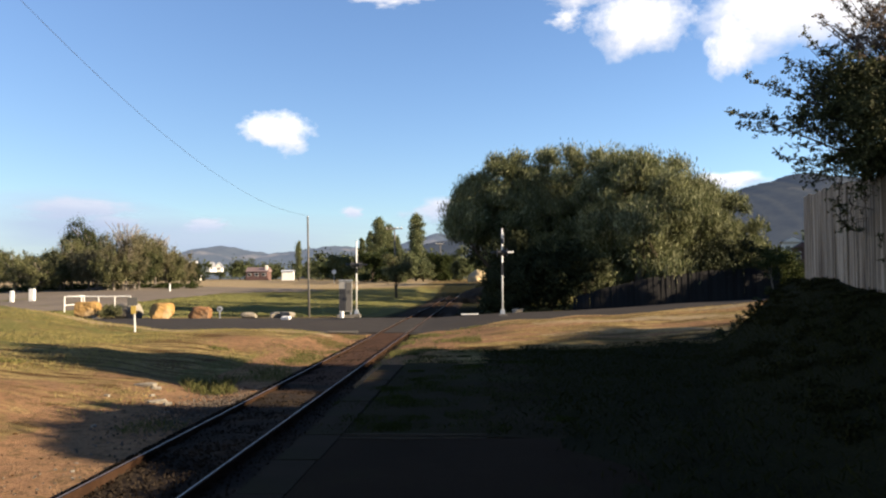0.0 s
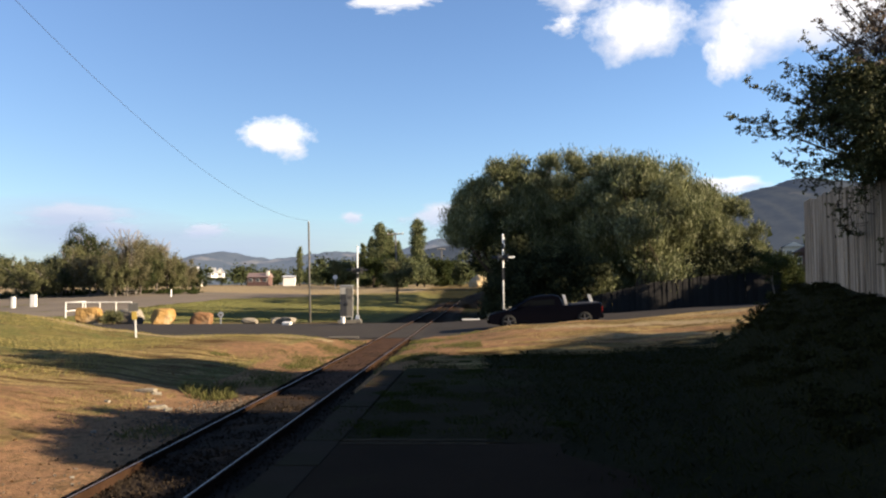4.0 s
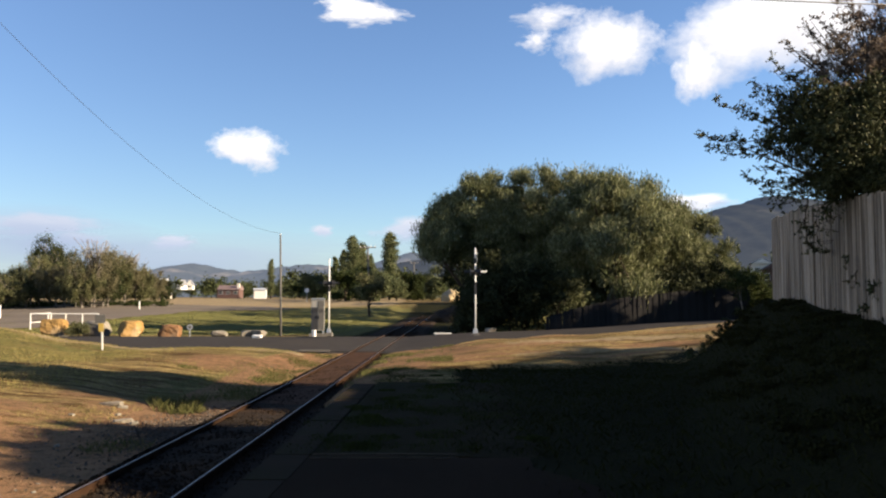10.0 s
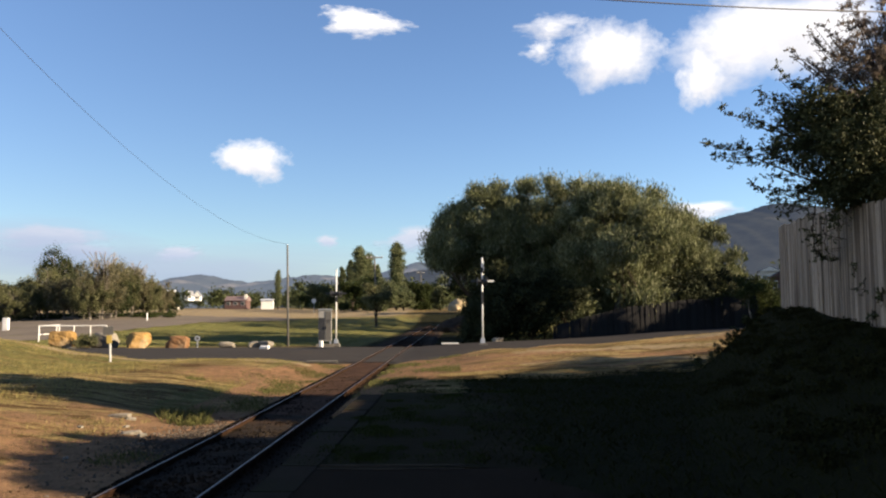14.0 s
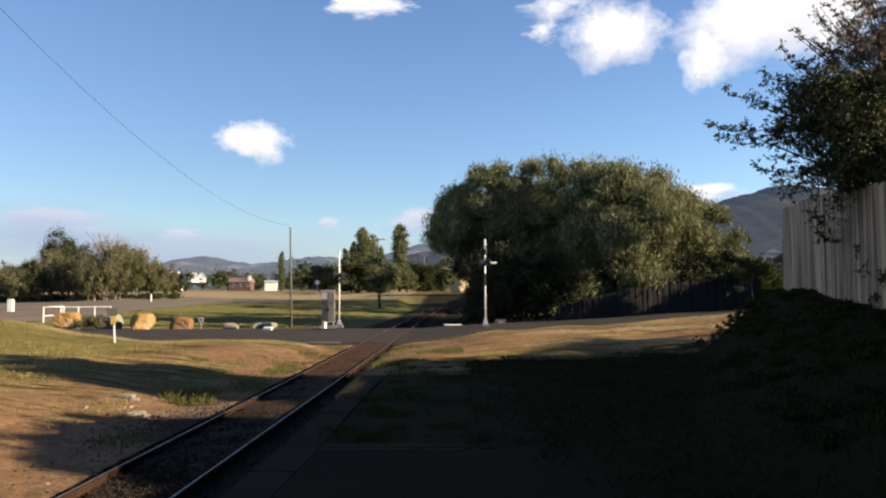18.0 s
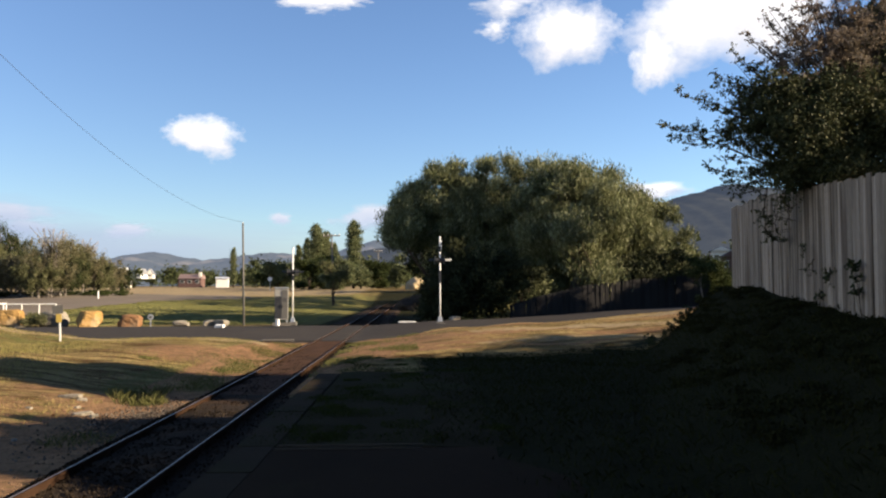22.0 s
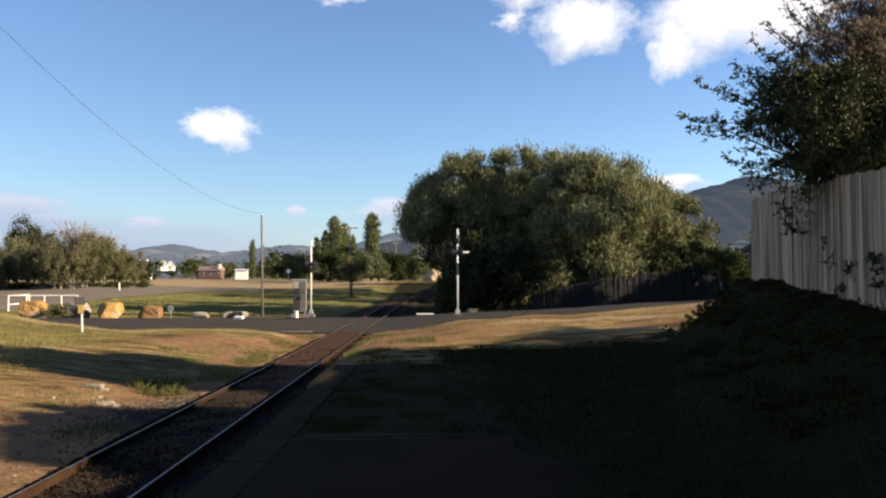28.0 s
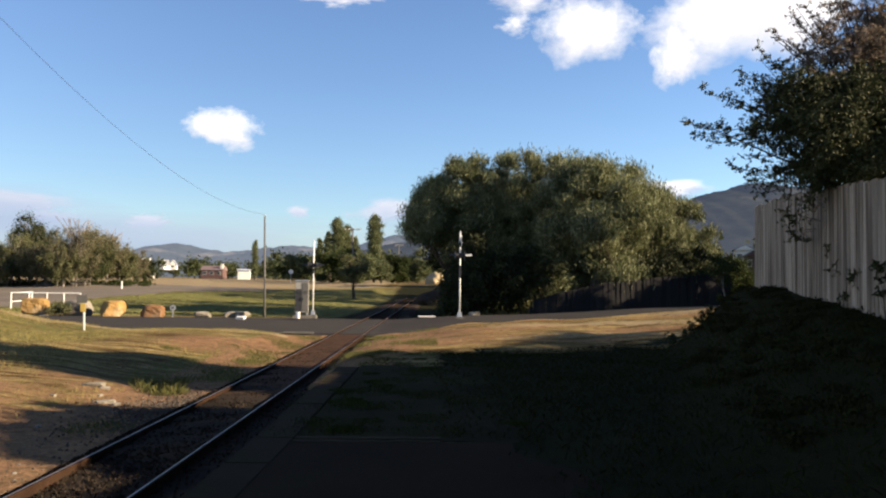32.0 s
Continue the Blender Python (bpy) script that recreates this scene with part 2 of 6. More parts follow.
GREY = surface("grey_paint", (0.092, 0.088, 0.080), (0.066, 0.063, 0.058), 2.0, 35, 0.6, bump=0.15, stain=(0.0792, 0.066, 0.0528))
BLACK = surface("black_paint", (0.025, 0.025, 0.027), (0.018, 0.018, 0.02), 3.0, 40, 0.5, bump=0.1)
YELLOW = surface("yellow_paint", (0.40, 0.28, 0.045), (0.33, 0.23, 0.05), 3.0, 40, 0.7, bump=0.1, stain=(0.27, 0.21, 0.09))
SANDSTONE = surface("sandstone", (0.31, 0.201, 0.081), (0.225, 0.13, 0.0465), 1.4, 14, 0.95, bump=1.0, stain=(0.324, 0.257, 0.165))
REDSTONE = surface("red_sandstone", (0.232, 0.13, 0.0669), (0.148, 0.0774, 0.0394), 1.4, 14, 0.95, bump=1.0, stain=(0.217, 0.163, 0.108))
PALESTONE = surface("pale_stone", (0.232, 0.213, 0.178), (0.163, 0.144, 0.116), 2.0, 18, 0.95, bump=1.0, stain=(0.136, 0.105, 0.0774))
WILLOW = foliage("willow_leaves", (0.048, 0.058, 0.023), (0.112, 0.119, 0.053), (0.225, 0.224, 0.138), 0.2)
BUSH = foliage("bush_leaves", (0.020, 0.030, 0.0085), (0.030, 0.038, 0.0115), (0.044, 0.050, 0.0165))
NEARLEAF = foliage("near_tree_leaves", (0.034, 0.040, 0.016), (0.052, 0.055, 0.022), (0.085, 0.084, 0.042), 0.12, 0.6)
BUDLEAF = foliage("russet_leaves", (0.125, 0.090, 0.072), (0.115, 0.092, 0.062), (0.22, 0.185, 0.155), 0.35)
PARKLEAF = foliage("park_tree_leaves", (0.066, 0.073, 0.033), (0.102, 0.104, 0.047), (0.165, 0.156, 0.09))
OLIVELEAF = foliage("autumn_birch_leaves", (0.098, 0.092, 0.050), (0.125, 0.112, 0.064), (0.19, 0.17, 0.11), 0.4)
DARKLEAF = foliage("dark_leaves", (0.0198, 0.0279, 0.0124), (0.031, 0.0372, 0.0149), (0.0465, 0.0496, 0.0186), 0.2)
POPLAR = foliage("poplar_leaves", (0.062, 0.078, 0.034), (0.092, 0.103, 0.049), (0.15, 0.155, 0.085))
WOODS = foliage("far_woods", (0.0279, 0.0384, 0.0161), (0.0403, 0.0465, 0.0186), (0.0558, 0.0589, 0.026), 0.2)
# ivy and grass toned near black, to paint in the fence's shade
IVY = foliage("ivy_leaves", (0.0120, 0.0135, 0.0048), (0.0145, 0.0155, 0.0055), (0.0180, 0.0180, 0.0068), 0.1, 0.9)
SHADEGRASS = foliage("shaded_grass_blades", (0.0140, 0.0165, 0.0048), (0.0165, 0.0185, 0.0055), (0.0205, 0.0215, 0.0070), 0.2, 0.9)
GRASS = foliage("grass_blades", (0.148, 0.136, 0.044), (0.205, 0.165, 0.064), (0.25, 0.195, 0.086), 0.3, 0.8)
STRAW = foliage("straw_blades", (0.141, 0.095, 0.0394), (0.31, 0.229, 0.0986), (0.366, 0.282, 0.134), 0.3, 0.8)
FIELDGRASS = foliage("field_grass_blades", (0.118, 0.124, 0.042), (0.155, 0.150, 0.054), (0.195, 0.178, 0.072), 0.15, 0.8)
# near-black copy of the willow leaves, painting in the shade under their crowns
SHADEWILLOW = foliage("shaded_willow_leaves", (0.017, 0.021, 0.0095), (0.024, 0.028, 0.012), (0.038, 0.041, 0.018), 0.1)
# weed colour lowered too, for the shade past the platform
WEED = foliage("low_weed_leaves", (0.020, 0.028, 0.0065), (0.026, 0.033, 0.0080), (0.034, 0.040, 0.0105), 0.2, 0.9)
GREENGRASS = foliage("green_grass_blades", (0.060, 0.068, 0.019), (0.088, 0.086, 0.030), (0.145, 0.125, 0.052), 0.3, 0.8)

# ---- building helpers ----
def finish(me, material, smooth):
    if material:
        me.materials.append(material)
    if smooth:
        me.polygons.foreach_set("use_smooth", [True] * len(me.polygons))
    return me


def mesh_of(name, bm, material=None, smooth=False):
    me = bpy.data.meshes.new(name)
    bm.normal_update()
    bm.to_mesh(me)
    bm.free()
    return finish(me, material, smooth)


def thing(name, bm, material, label="", category="", group="", kind="", at=None, smooth=False):
    ob = new(name, mesh_of(name, bm, material, smooth) if bm else None)
    if at:
        ob.matrix_world = at
    return tagged(ob, label, category, group, kind)


def part(name, bm, material, parent, label="", smooth=False, at=None):
    ob = new(name, mesh_of(name, bm, material, smooth))
    ob.parent = parent
    if at:
        ob.matrix_basis = at
    return tagged(ob, label)


def piece(name, me, parent, at):
    ob = new(name, me)
    ob.parent, ob.matrix_basis = parent, at
    return ob


def block(bm, w, d, h, m=Matrix(), bevel=0.0, taper=1.0):
    """A box standing on its base's centre."""
    made = bmesh.ops.create_cube(bm, size=1.0)["verts"]
    for v in made:
        k = taper if v.co.z > 0 else 1.0
        v.co = Vector((v.co.x * w * k, v.co.y * d * k, (v.co.z + 0.5) * h))
    if bevel:
        edges = list({e for v in made for e in v.link_edges})
        made = list({v for f in bmesh.ops.bevel(bm, geom=edges, offset=bevel, segments=2, affect="EDGES")["faces"] for v in f.verts} | {v for v in made if v.is_valid})
    bmesh.ops.transform(bm, matrix=m, verts=made)
    return bm


def rod(bm, a, b, r0, r1=None, sides=10):
    a, b = Vector(a), Vector(b)
    made = bmesh.ops.create_cone(bm, cap_ends=True, segments=sides, radius1=r0, radius2=r0 if r1 is None else r1, depth=(b - a).length)["verts"]
    turn = (b - a).to_track_quat("Z", "Y").to_matrix().to_4x4()
    bmesh.ops.transform(bm, matrix=Matrix.Translation((a + b) / 2) @ turn, verts=made)
    return bm


def sheet(name, verts, faces, material, smooth=False):
    me = bpy.data.meshes.new(name)
    me.from_pydata([tuple(v) for v in verts], [], [tuple(int(i) for i in f) for f in faces])
    me.update()
    return finish(me, material, smooth)


def quads(name, corners, material):
    """A mesh of loose quads from an array (n, 4, 3)."""
    n = len(corners)
    me = bpy.data.meshes.new(name)
    me.vertices.add(4 * n)
    me.vertices.foreach_set("co", np.asarray(corners, np.float32).ravel())
    me.loops.add(4 * n)
    me.loops.foreach_set("vertex_index", np.arange(4 * n, dtype=np.int32))
    me.polygons.add(n)
    me.polygons.foreach_set("loop_start", np.arange(0, 4 * n, 4, dtype=np.int32))
    me.update(calc_edges=True)
    return finish(me, material, False)


def triangles(name, corners, material):
    """A mesh of loose triangles from an array (n, 3, 3)."""
    n = len(corners)
    me = bpy.data.meshes.new(name)
    me.vertices.add(3 * n)
    me.vertices.foreach_set("co", np.asarray(corners, np.float32).ravel())
    me.loops.add(3 * n)
    me.loops.foreach_set("vertex_index", np.arange(3 * n, dtype=np.int32))
    me.polygons.add(n)
    me.polygons.foreach_set("loop_start", np.arange(0, 3 * n, 3, dtype=np.int32))
    me.update(calc_edges=True)
    return finish(me, material, False)


def unit(v):
    return v / np.maximum(np.linalg.norm(v, axis=-1, keepdims=True), 1e-9)


def leaves(name, rng, puffs, count, length, width, material, lean=(0, 0, 0), lean_by=0.0, hollow=0.45, fuzz=0.16, far_off=False):
    """Leaves on round tufts: rows of x, y, z, rx, ry, rz; far off a leaf is one triangle."""
    puffs = np.asarray(puffs, float)
    area = (puffs[:, 3] * puffs[:, 4] * puffs[:, 5]) ** (2 / 3)
    pick = rng.choice(len(puffs), count, p=area / area.sum())
    way = unit(rng.normal(size=(count, 3)))
    far = (hollow + (1 - hollow) * rng.random(count)) * (1 + fuzz * rng.normal(size=count)).clip(0.4, 1.8)
    centre = puffs[pick, :3] + way * far[:, None] * puffs[pick, 3:]
    tuft_way = unit(rng.normal(size=(len(puffs), 3)) + 1.2 * np.asarray(lean, float))
    along = unit(rng.normal(size=(count, 3)) + 0.5 * way + lean_by * (np.asarray(lean) + 0.8 * tuft_way[pick]))
    across = unit(np.cross(along, rng.normal(size=(count, 3))))
    size = rng.uniform(0.6, 1.3, (count, 1))
    a, b = along * length * size / 2, across * width * size / 2
    if far_off:
        return triangles(name, np.stack([centre - a - b, centre - a * 0.6 + b, centre + a], 1), material)
    return quads(name, np.stack([centre - a, centre + 0.25 * a + b, centre + a, centre + 0.25 * a - b], 1), material)


def limbs(bm, rng, base, top, r, ends, twig=0.03, bough=0.38, apart=None):
    """A tapered, slightly crooked trunk, and limbs from it to the given ends; apart gathers each limb as a mesh of its own."""
    base, top = Vector(base), Vector(top)
    points = [base.lerp(top, k / 5) + Vector((rng.normal() * r * 0.5, rng.normal() * r * 0.5, 0)) * (0 < k < 5) for k in range(6)]
    for k in range(5):
        rod(bm, points[k], points[k + 1], r * (1 - 0.13 * k), r * (1 - 0.13 * (k + 1)), 9)
    for e in ends:
        e = Vector(e)
        k = rng.integers(2, 6)
        start = points[k]
        middle = start.lerp(e, 0.55) + Vector((rng.normal(), rng.normal(), abs(rng.normal()))) * 0.06 * (e - start).length
        limb = bm if apart is None else bmesh.new()
        rod(limb, start, middle, r * bough, r * bough * 0.5, 6)
        rod(limb, middle, e, r * bough * 0.5, twig, 5)
        if apart is not None:
            apart.append(limb)
    return bm


def tree(name, seed, at, height, trunk_r, puffs, count, length, width, leaf, bark, label, lean=(0, 0, 0), lean_by=0.0, group="", boughs=14, hollow=0.45, bare=(), twig=0.03, bough=0.38, fuzz=0.16, far_off=False):
    """A tree: trunk with limbs, and a crown; tufts are rows relative to the foot."""
    rng = np.random.default_rng(seed)
    ob = tagged(new(name), label, "tree", group)
    ob.location = at
    puffs = np.asarray(puffs, float)
    ends = puffs[rng.choice(len(puffs), min(boughs, len(puffs)), replace=False), :3]
    apart = [] if name in ("willow", "park_tree") or seed == 52 else None
    part("trunk", limbs(bmesh.new(), rng, (0, 0, -0.3), (0, 0, height * 0.62), trunk_r, [*map(tuple, ends), *bare], twig, bough, apart), bark, ob, smooth=True)
    for limb in apart or ():
        part("bough", limb, bark, ob, smooth=True)
    crown = new("crown", leaves("crown", rng, puffs, count, length, width, leaf, lean, lean_by, hollow, fuzz, far_off))
    crown.parent = ob
    return ob


def dome(rng, centre, radii, n, size, low=-0.5, rough=0.12):
    """Tufts all over a dome, with some inside it."""
    rows = []
    while len(rows) < n:
        way = unit(rng.normal(size=3))
        if way[2] < low:
            continue
        k = rng.uniform(0.72, 1.0) if rng.random() < 0.75 else rng.uniform(0.2, 0.7)
        k *= 1 + rough * rng.normal()
        s = size * rng.uniform(0.65, 1.35)
        rows.append((*(np.asarray(centre) + way * np.asarray(radii) * k), s * 1.1, s * 1.1, s * 0.85))
    return rows

# weedy earth is kept as dark as the painted shade of the ground beside it
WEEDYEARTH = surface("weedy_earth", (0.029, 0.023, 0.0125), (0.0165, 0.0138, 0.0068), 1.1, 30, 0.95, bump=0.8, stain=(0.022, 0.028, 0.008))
EDGING = surface("edging_timber", (0.085, 0.068, 0.05), (0.05, 0.04, 0.03), 3.0, 40, 0.9, bump=0.6, stretch=(1, 6, 6))
GRAVEL = surface("packed_gravel", (0.164, 0.138, 0.112), (0.122, 0.103, 0.084), 0.15, 30, 0.95, bump=0.4, stain=(0.165, 0.138, 0.104))
DRYBANK = surface("dry_grass_bank", (0.34, 0.27, 0.17), (0.24, 0.185, 0.11), 0.8, 12, 0.95, bump=0.8, stain=(0.17, 0.14, 0.07))

# ---- the plan: heights of the ground ----
TRACK_X, TRACK_TURN = -3.40, 0.0156      # the track's middle at y = 0, and how far it goes right in a metre
FENCE_X, FENCE_TURN = 4.70, 0.177        # the boundary fence, likewise


def step(v, a, b):
    k = np.clip((np.asarray(v, float) - a) / (b - a), 0, 1)
    return k * k * (3 - 2 * k)


def road_height(x):
    return np.interp(x, (-4.5, -1.0, 2.0, 5.5, 8.6, 11.3, 18, 40, 90), (0.0, 0.06, 0.24, 0.36, 0.53, 0.74, 1.05, 1.4, 1.9))


def far_height(y):
    return np.interp(y, (44, 60, 85, 120, 170, 260, 500, 1200, 4500), (0.0, -0.05, 0.2, 1.15, 2.0, 2.4, 3.0, 6.0, 12.0))


def height_of(x, y):
    x, y = np.asarray(x, float), np.asarray(y, float)
    u = x - TRACK_X - TRACK_TURN * y
    # left of the track: a bank that swells towards the road, and a knoll
    bank = np.interp(u, (-40, -16, -12, -8, -4.5, -2.6, -1.7), (1.5, 1.0, 0.72, 0.46, 0.18, -0.07, -0.11))
    bank = bank + 0.10 * np.exp(-((u + 4.2) / 1.3) ** 2 - ((y - 12.8) / 1.6) ** 2)
    bank = bank - 0.14 * np.exp(-((u + 1.95 + 0.25 * (y - 15.6)) / 0.28) ** 2 - ((y - 16.0) / 0.8) ** 2)
    crest = np.interp(x, (-40, -18, -15.3, -13.3, -11.4, -7.4, -5.4, -4.4), (2.2, 1.31, 0.95, 0.55, 0.28, 0.27, 0.16, -0.1))
    left = bank + (crest - bank) * step(y, 18, 27.5)
    left = left + (0.0 - left) * step(y, 28.6, 31.2)
    # right of it: the platform's level, the mound under the fence, the verge
    wide = np.interp(y, (10, 18.5), (3.4, 2.1))
    foot = FENCE_X + FENCE_TURN * y - wide - 0.1
    top = np.interp(y, (-6, 8, 12.6, 14.8, 17, 20), (1.35, 1.45, 1.64, 1.78, 1.98, 2.02))
    verge = road_height(x) + 0.10 * step(y, 20, 24) * (1 - step(y, 29, 31.4))
    verge = verge + np.interp(x, (2.5, 3.9, 5.2, 6.6, 8.6, 10.2, 11.3), (0.25, 0.28, 0.26, 0.28, 0.38, 0.44, 0.45)) * step(x, -0.5, 1.8) * step(y, 23.5, 28.5) * (1 - step(y, 29.9, 31.3))
    level = 0.345 + (verge - 0.345) * step(y, 16, 24)
    rise = np.clip((x - foot) / wide, 0, 1)
    rise = (0.35 * rise + 0.65 * rise * rise * (3 - 2 * rise)) * (1 - step(y, 19.7, 23.6))
    right = level + (top - level) * rise
    near = np.where(u < 0, left, right)
    near = np.where((u > -0.72) & (u < 1.5), -0.22, near)
    ramp_z = np.interp(y, (18.5, 22), (0.335, 0.12)) - 0.3 * (u < 2.2)
    near = np.where((u >= 1.5) & (u < 4.4) & (y < 22), np.minimum(ramp_z, 0.335), near)
    # past the platform the ground slopes from the rail up to the ramp
    low = np.interp(u, (0.72, 1.0, 2.2), (-0.10, 0.0, 0.20))
    mild = step(y, 15.4, 16.4) * (u > 0.72) * (u < 2.2)
    near = near + (np.minimum(low, np.interp(y, (18.5, 24), (0.2, 0.1)) + 0.02) - near) * mild
    # beyond the road
    beyond = far_height(y) + np.interp(y, (44, 50, 58, 68, 88), (0, -0.12, -0.2, -0.2, 0)) * step(x, -27, -20) + np.clip(x, 0, 60) * 0.05 * (1 - step(y, 80, 200))
    beyond = beyond + 0.25 * np.sin(x * 0.11 + y * 0.06) * step(y, 55, 75) * (1 - step(y, 130, 200))
    cutting = np.maximum(step(np.abs(u), 2.2, 6.0), step(y, 96, 128))
    beyond = -0.22 + (beyond + 0.22) * cutting
    under = road_height(x) - 0.12
    z = near + (under - near) * step(y, 30.2, 31.4)
    z = z + (beyond - z) * step(y, 44.2, 47.5)
    rough = 0.045 * np.sin(1.7 * x + 0.6 * np.sin(1.1 * y)) * np.sin(1.3 * y + 0.8 * np.sin(0.7 * x))
    return z + rough * ((u < -2.2) | (u > 4.5)) * (1 - step(y, 30, 30.8) * (1 - step(y, 46, 50)))


def stretch_of(a, b, n, growth):
    return [a + (b - a) * ((growth ** k - 1) / (growth ** n - 1)) for k in range(1, n + 1)]


def foot_of(y):
    return FENCE_X + FENCE_TURN * y - 3.5


def build_ground():
    xs = np.array(sorted(stretch_of(-20, -4200, 42, 1.13)) + list(np.arange(-20, 14.01, 0.25)) + stretch_of(14, 4200, 42, 1.13))
    ys = np.array(sorted(stretch_of(4, -400, 22, 1.2)) + list(np.arange(4, 52.01, 0.3)) + stretch_of(52, 4700, 70, 1.065))
    gx, gy = np.meshgrid(xs, ys)
    gz = height_of(gx, gy)
    verts = np.stack([gx, gy, gz], -1).reshape(-1, 3)
    w, h = len(xs), len(ys)
    i = (np.arange(h - 1)[:, None] * w + np.arange(w - 1)).ravel()
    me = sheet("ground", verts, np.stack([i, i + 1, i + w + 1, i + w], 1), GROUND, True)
    x, y = verts[:, 0], verts[:, 1]
    u = x - TRACK_X - TRACK_TURN * y
    earth = (0.58 + 0.2 * np.sin(1.1 * x + 2.3 * y) * np.sin(0.7 * y - 0.9 * x)) * np.exp(-((u + 3.6) / 2.6) ** 2) * step(y, 4, 6) * (1 - step(y, 15, 18))
    earth += 0.75 * np.exp(-((u + 3.4) / 2.4) ** 2 - ((y - 24) / 3.0) ** 2)
    earth += 0.6 * (np.abs(u) < 2.6) * (y < 46)
    earth += 0.9 * np.exp(-((u - 2.2) / 1.8) ** 2 - ((y - 26) / 3.5) ** 2) + 0.18 * step(y, 125, 150) * (1 - step(y, 300, 420)) * (x < 0)
    # the verge beside the road: bare reddish soil in strips, worn tan dirt along its crest
    strip = (u > 1.5) * step(y, 22.5, 23.2) * (1 - step(y, 30.5, 31.2))
    earth += strip * (0.32 + 0.30 * np.sin(0.55 * x + 1.9 * y + 1.2 * np.sin(0.9 * x)) + 0.28 * np.sin(2.9 * y - 0.4 * x) + 0.45 * step(y, 29.2, 30.2) + 0.2 * (x < 4))
    green = 0.25 + 0.35 * step(-u, 5, 9) * (y < 46) + 0.5 * step(y, 46, 52) * (1 - step(y, 104, 140)) - 0.25 * step(y, 116, 140) + 0.25 * (u > 3) * (y < 20)
    green += 0.3 * np.exp(-((u + 2.6) / 0.9) ** 2) * (y < 46) - 0.35 * (u > 1) * step(y, 20, 22) * (1 - step(y, 40, 46))
    # painted shade by fence and mound; past the road, dark trackside soil and shade
    shade_tone = (u > 3.6) * (1 - step(y, 19, 21.5)) + 0.3 * (u > 1.5) * (u <= 3.6) * (y < 20) + 0.9 * (x > foot_of(y)) * (1 - step(y, 21, 24)) * (u > 3) + step(y, 45, 47) * (1 - step(y, 118, 140)) * (1 - step(np.abs(u - 1.2), 2.6, 5.0))
    straw = step(y, 108, 132) * step(np.abs(u - 2), 6, 9) * (1 - step(y, 330, 450)) + strip * (x > 2) * (0.25 + 0.45 * np.sin(2.3 * y + 0.5 * x + np.sin(0.8 * x))) + 1.1 * np.exp(-((y - 28.7) / 0.55) ** 2) * (x < -4.8) * (x > -16)
    zone = np.stack([earth.clip(0, 1) * (1 - 0.8 * shade_tone.clip(0, 1)), green.clip(0, 1), shade_tone.clip(0, 1), straw.clip(0, 1)], 1)
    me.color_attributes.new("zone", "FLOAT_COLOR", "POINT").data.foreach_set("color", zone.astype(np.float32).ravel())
    return tagged(new("ground", me), "dry grass and bare earth beside a railway", "ground", kind="structure")


def draped(name, inside, xs, ys, lift, material, label, category):
    """A thin paved sheet laid on the ground, where inside(x, y) holds."""
    gx, gy = np.meshgrid(xs, ys)
    z = (height_of(gx, gy) if lift < 1 else 0 * gx) + lift
    w = len(xs)
    faces = [(j * w + k, j * w + k + 1, (j + 1) * w + k + 1, (j + 1) * w + k) for j in range(len(ys) - 1) for k in range(w - 1)
             if inside((xs[k] + xs[k + 1]) / 2, (ys[j] + ys[j + 1]) / 2)]
    me = sheet(name, np.stack([gx, gy, z], -1).reshape(-1, 3), faces, material, True)
    return tagged(new(name, me), label, category, kind="structure")


def track_pose(u, y, z=0.0):
    return pose(TRACK_X + TRACK_TURN * y + u, y, z, 0, 0, -math.degrees(math.atan(TRACK_TURN)))


def build_road():
    xs = np.concatenate([np.arange(-230, -20, 6.0), np.arange(-20, 20, 0.5), np.arange(20, 90, 4.0)])
    ys = np.array([30.9, 31.3, 33, 35, 37.5, 40, 42.5, 44.2, 44.6])
    gx, gy = np.meshgrid(xs, ys)
    crown = 0.10 * (1 - ((gy - 37.7) / 6.8) ** 2) - 0.10 * (np.abs(gy - 37.75) > 6.7)
    crown = crown * np.clip(np.abs(gx + 2.8) / 4, 0, 1)
    gy = gy + 0.12 * np.sin(gx * 0.9) * (np.abs(gy - 37.75) > 6.0)
    z = road_height(gx) - 0.03 + crown - 0.055 * np.exp(-((gx - TRACK_X - TRACK_TURN * gy) / 1.3) ** 4)
    w = len(xs)
    faces = [(j * w + k, j * w + k + 1, (j + 1) * w + k + 1, (j + 1) * w + k) for j in range(len(ys) - 1) for k in range(w - 1)]
    road = tagged(new("road", sheet("road", np.stack([gx, gy, z], -1).reshape(-1, 3), faces, ASPHALT, True)), "grey worn asphalt road over a level crossing", "road", kind="structure")
    gx, gy = np.meshgrid(np.arange(-15, -4.9, 0.5), (31.05, 31.32))
    w = gx.shape[1]
    gy = gy + 0.05 * np.sin(gx * 2.1)
    me = sheet("edge_strip", np.stack([gx, gy, road_height(gx) + 0.012], -1).reshape(-1, 3), [(k, k + 1, w + k + 1, w + k) for k in range(w - 1)], CONCRETE, True)
    strip = new("edge_strip", me)
    strip.parent = road
    tagged(strip, "worn pale edge strip")
    return road


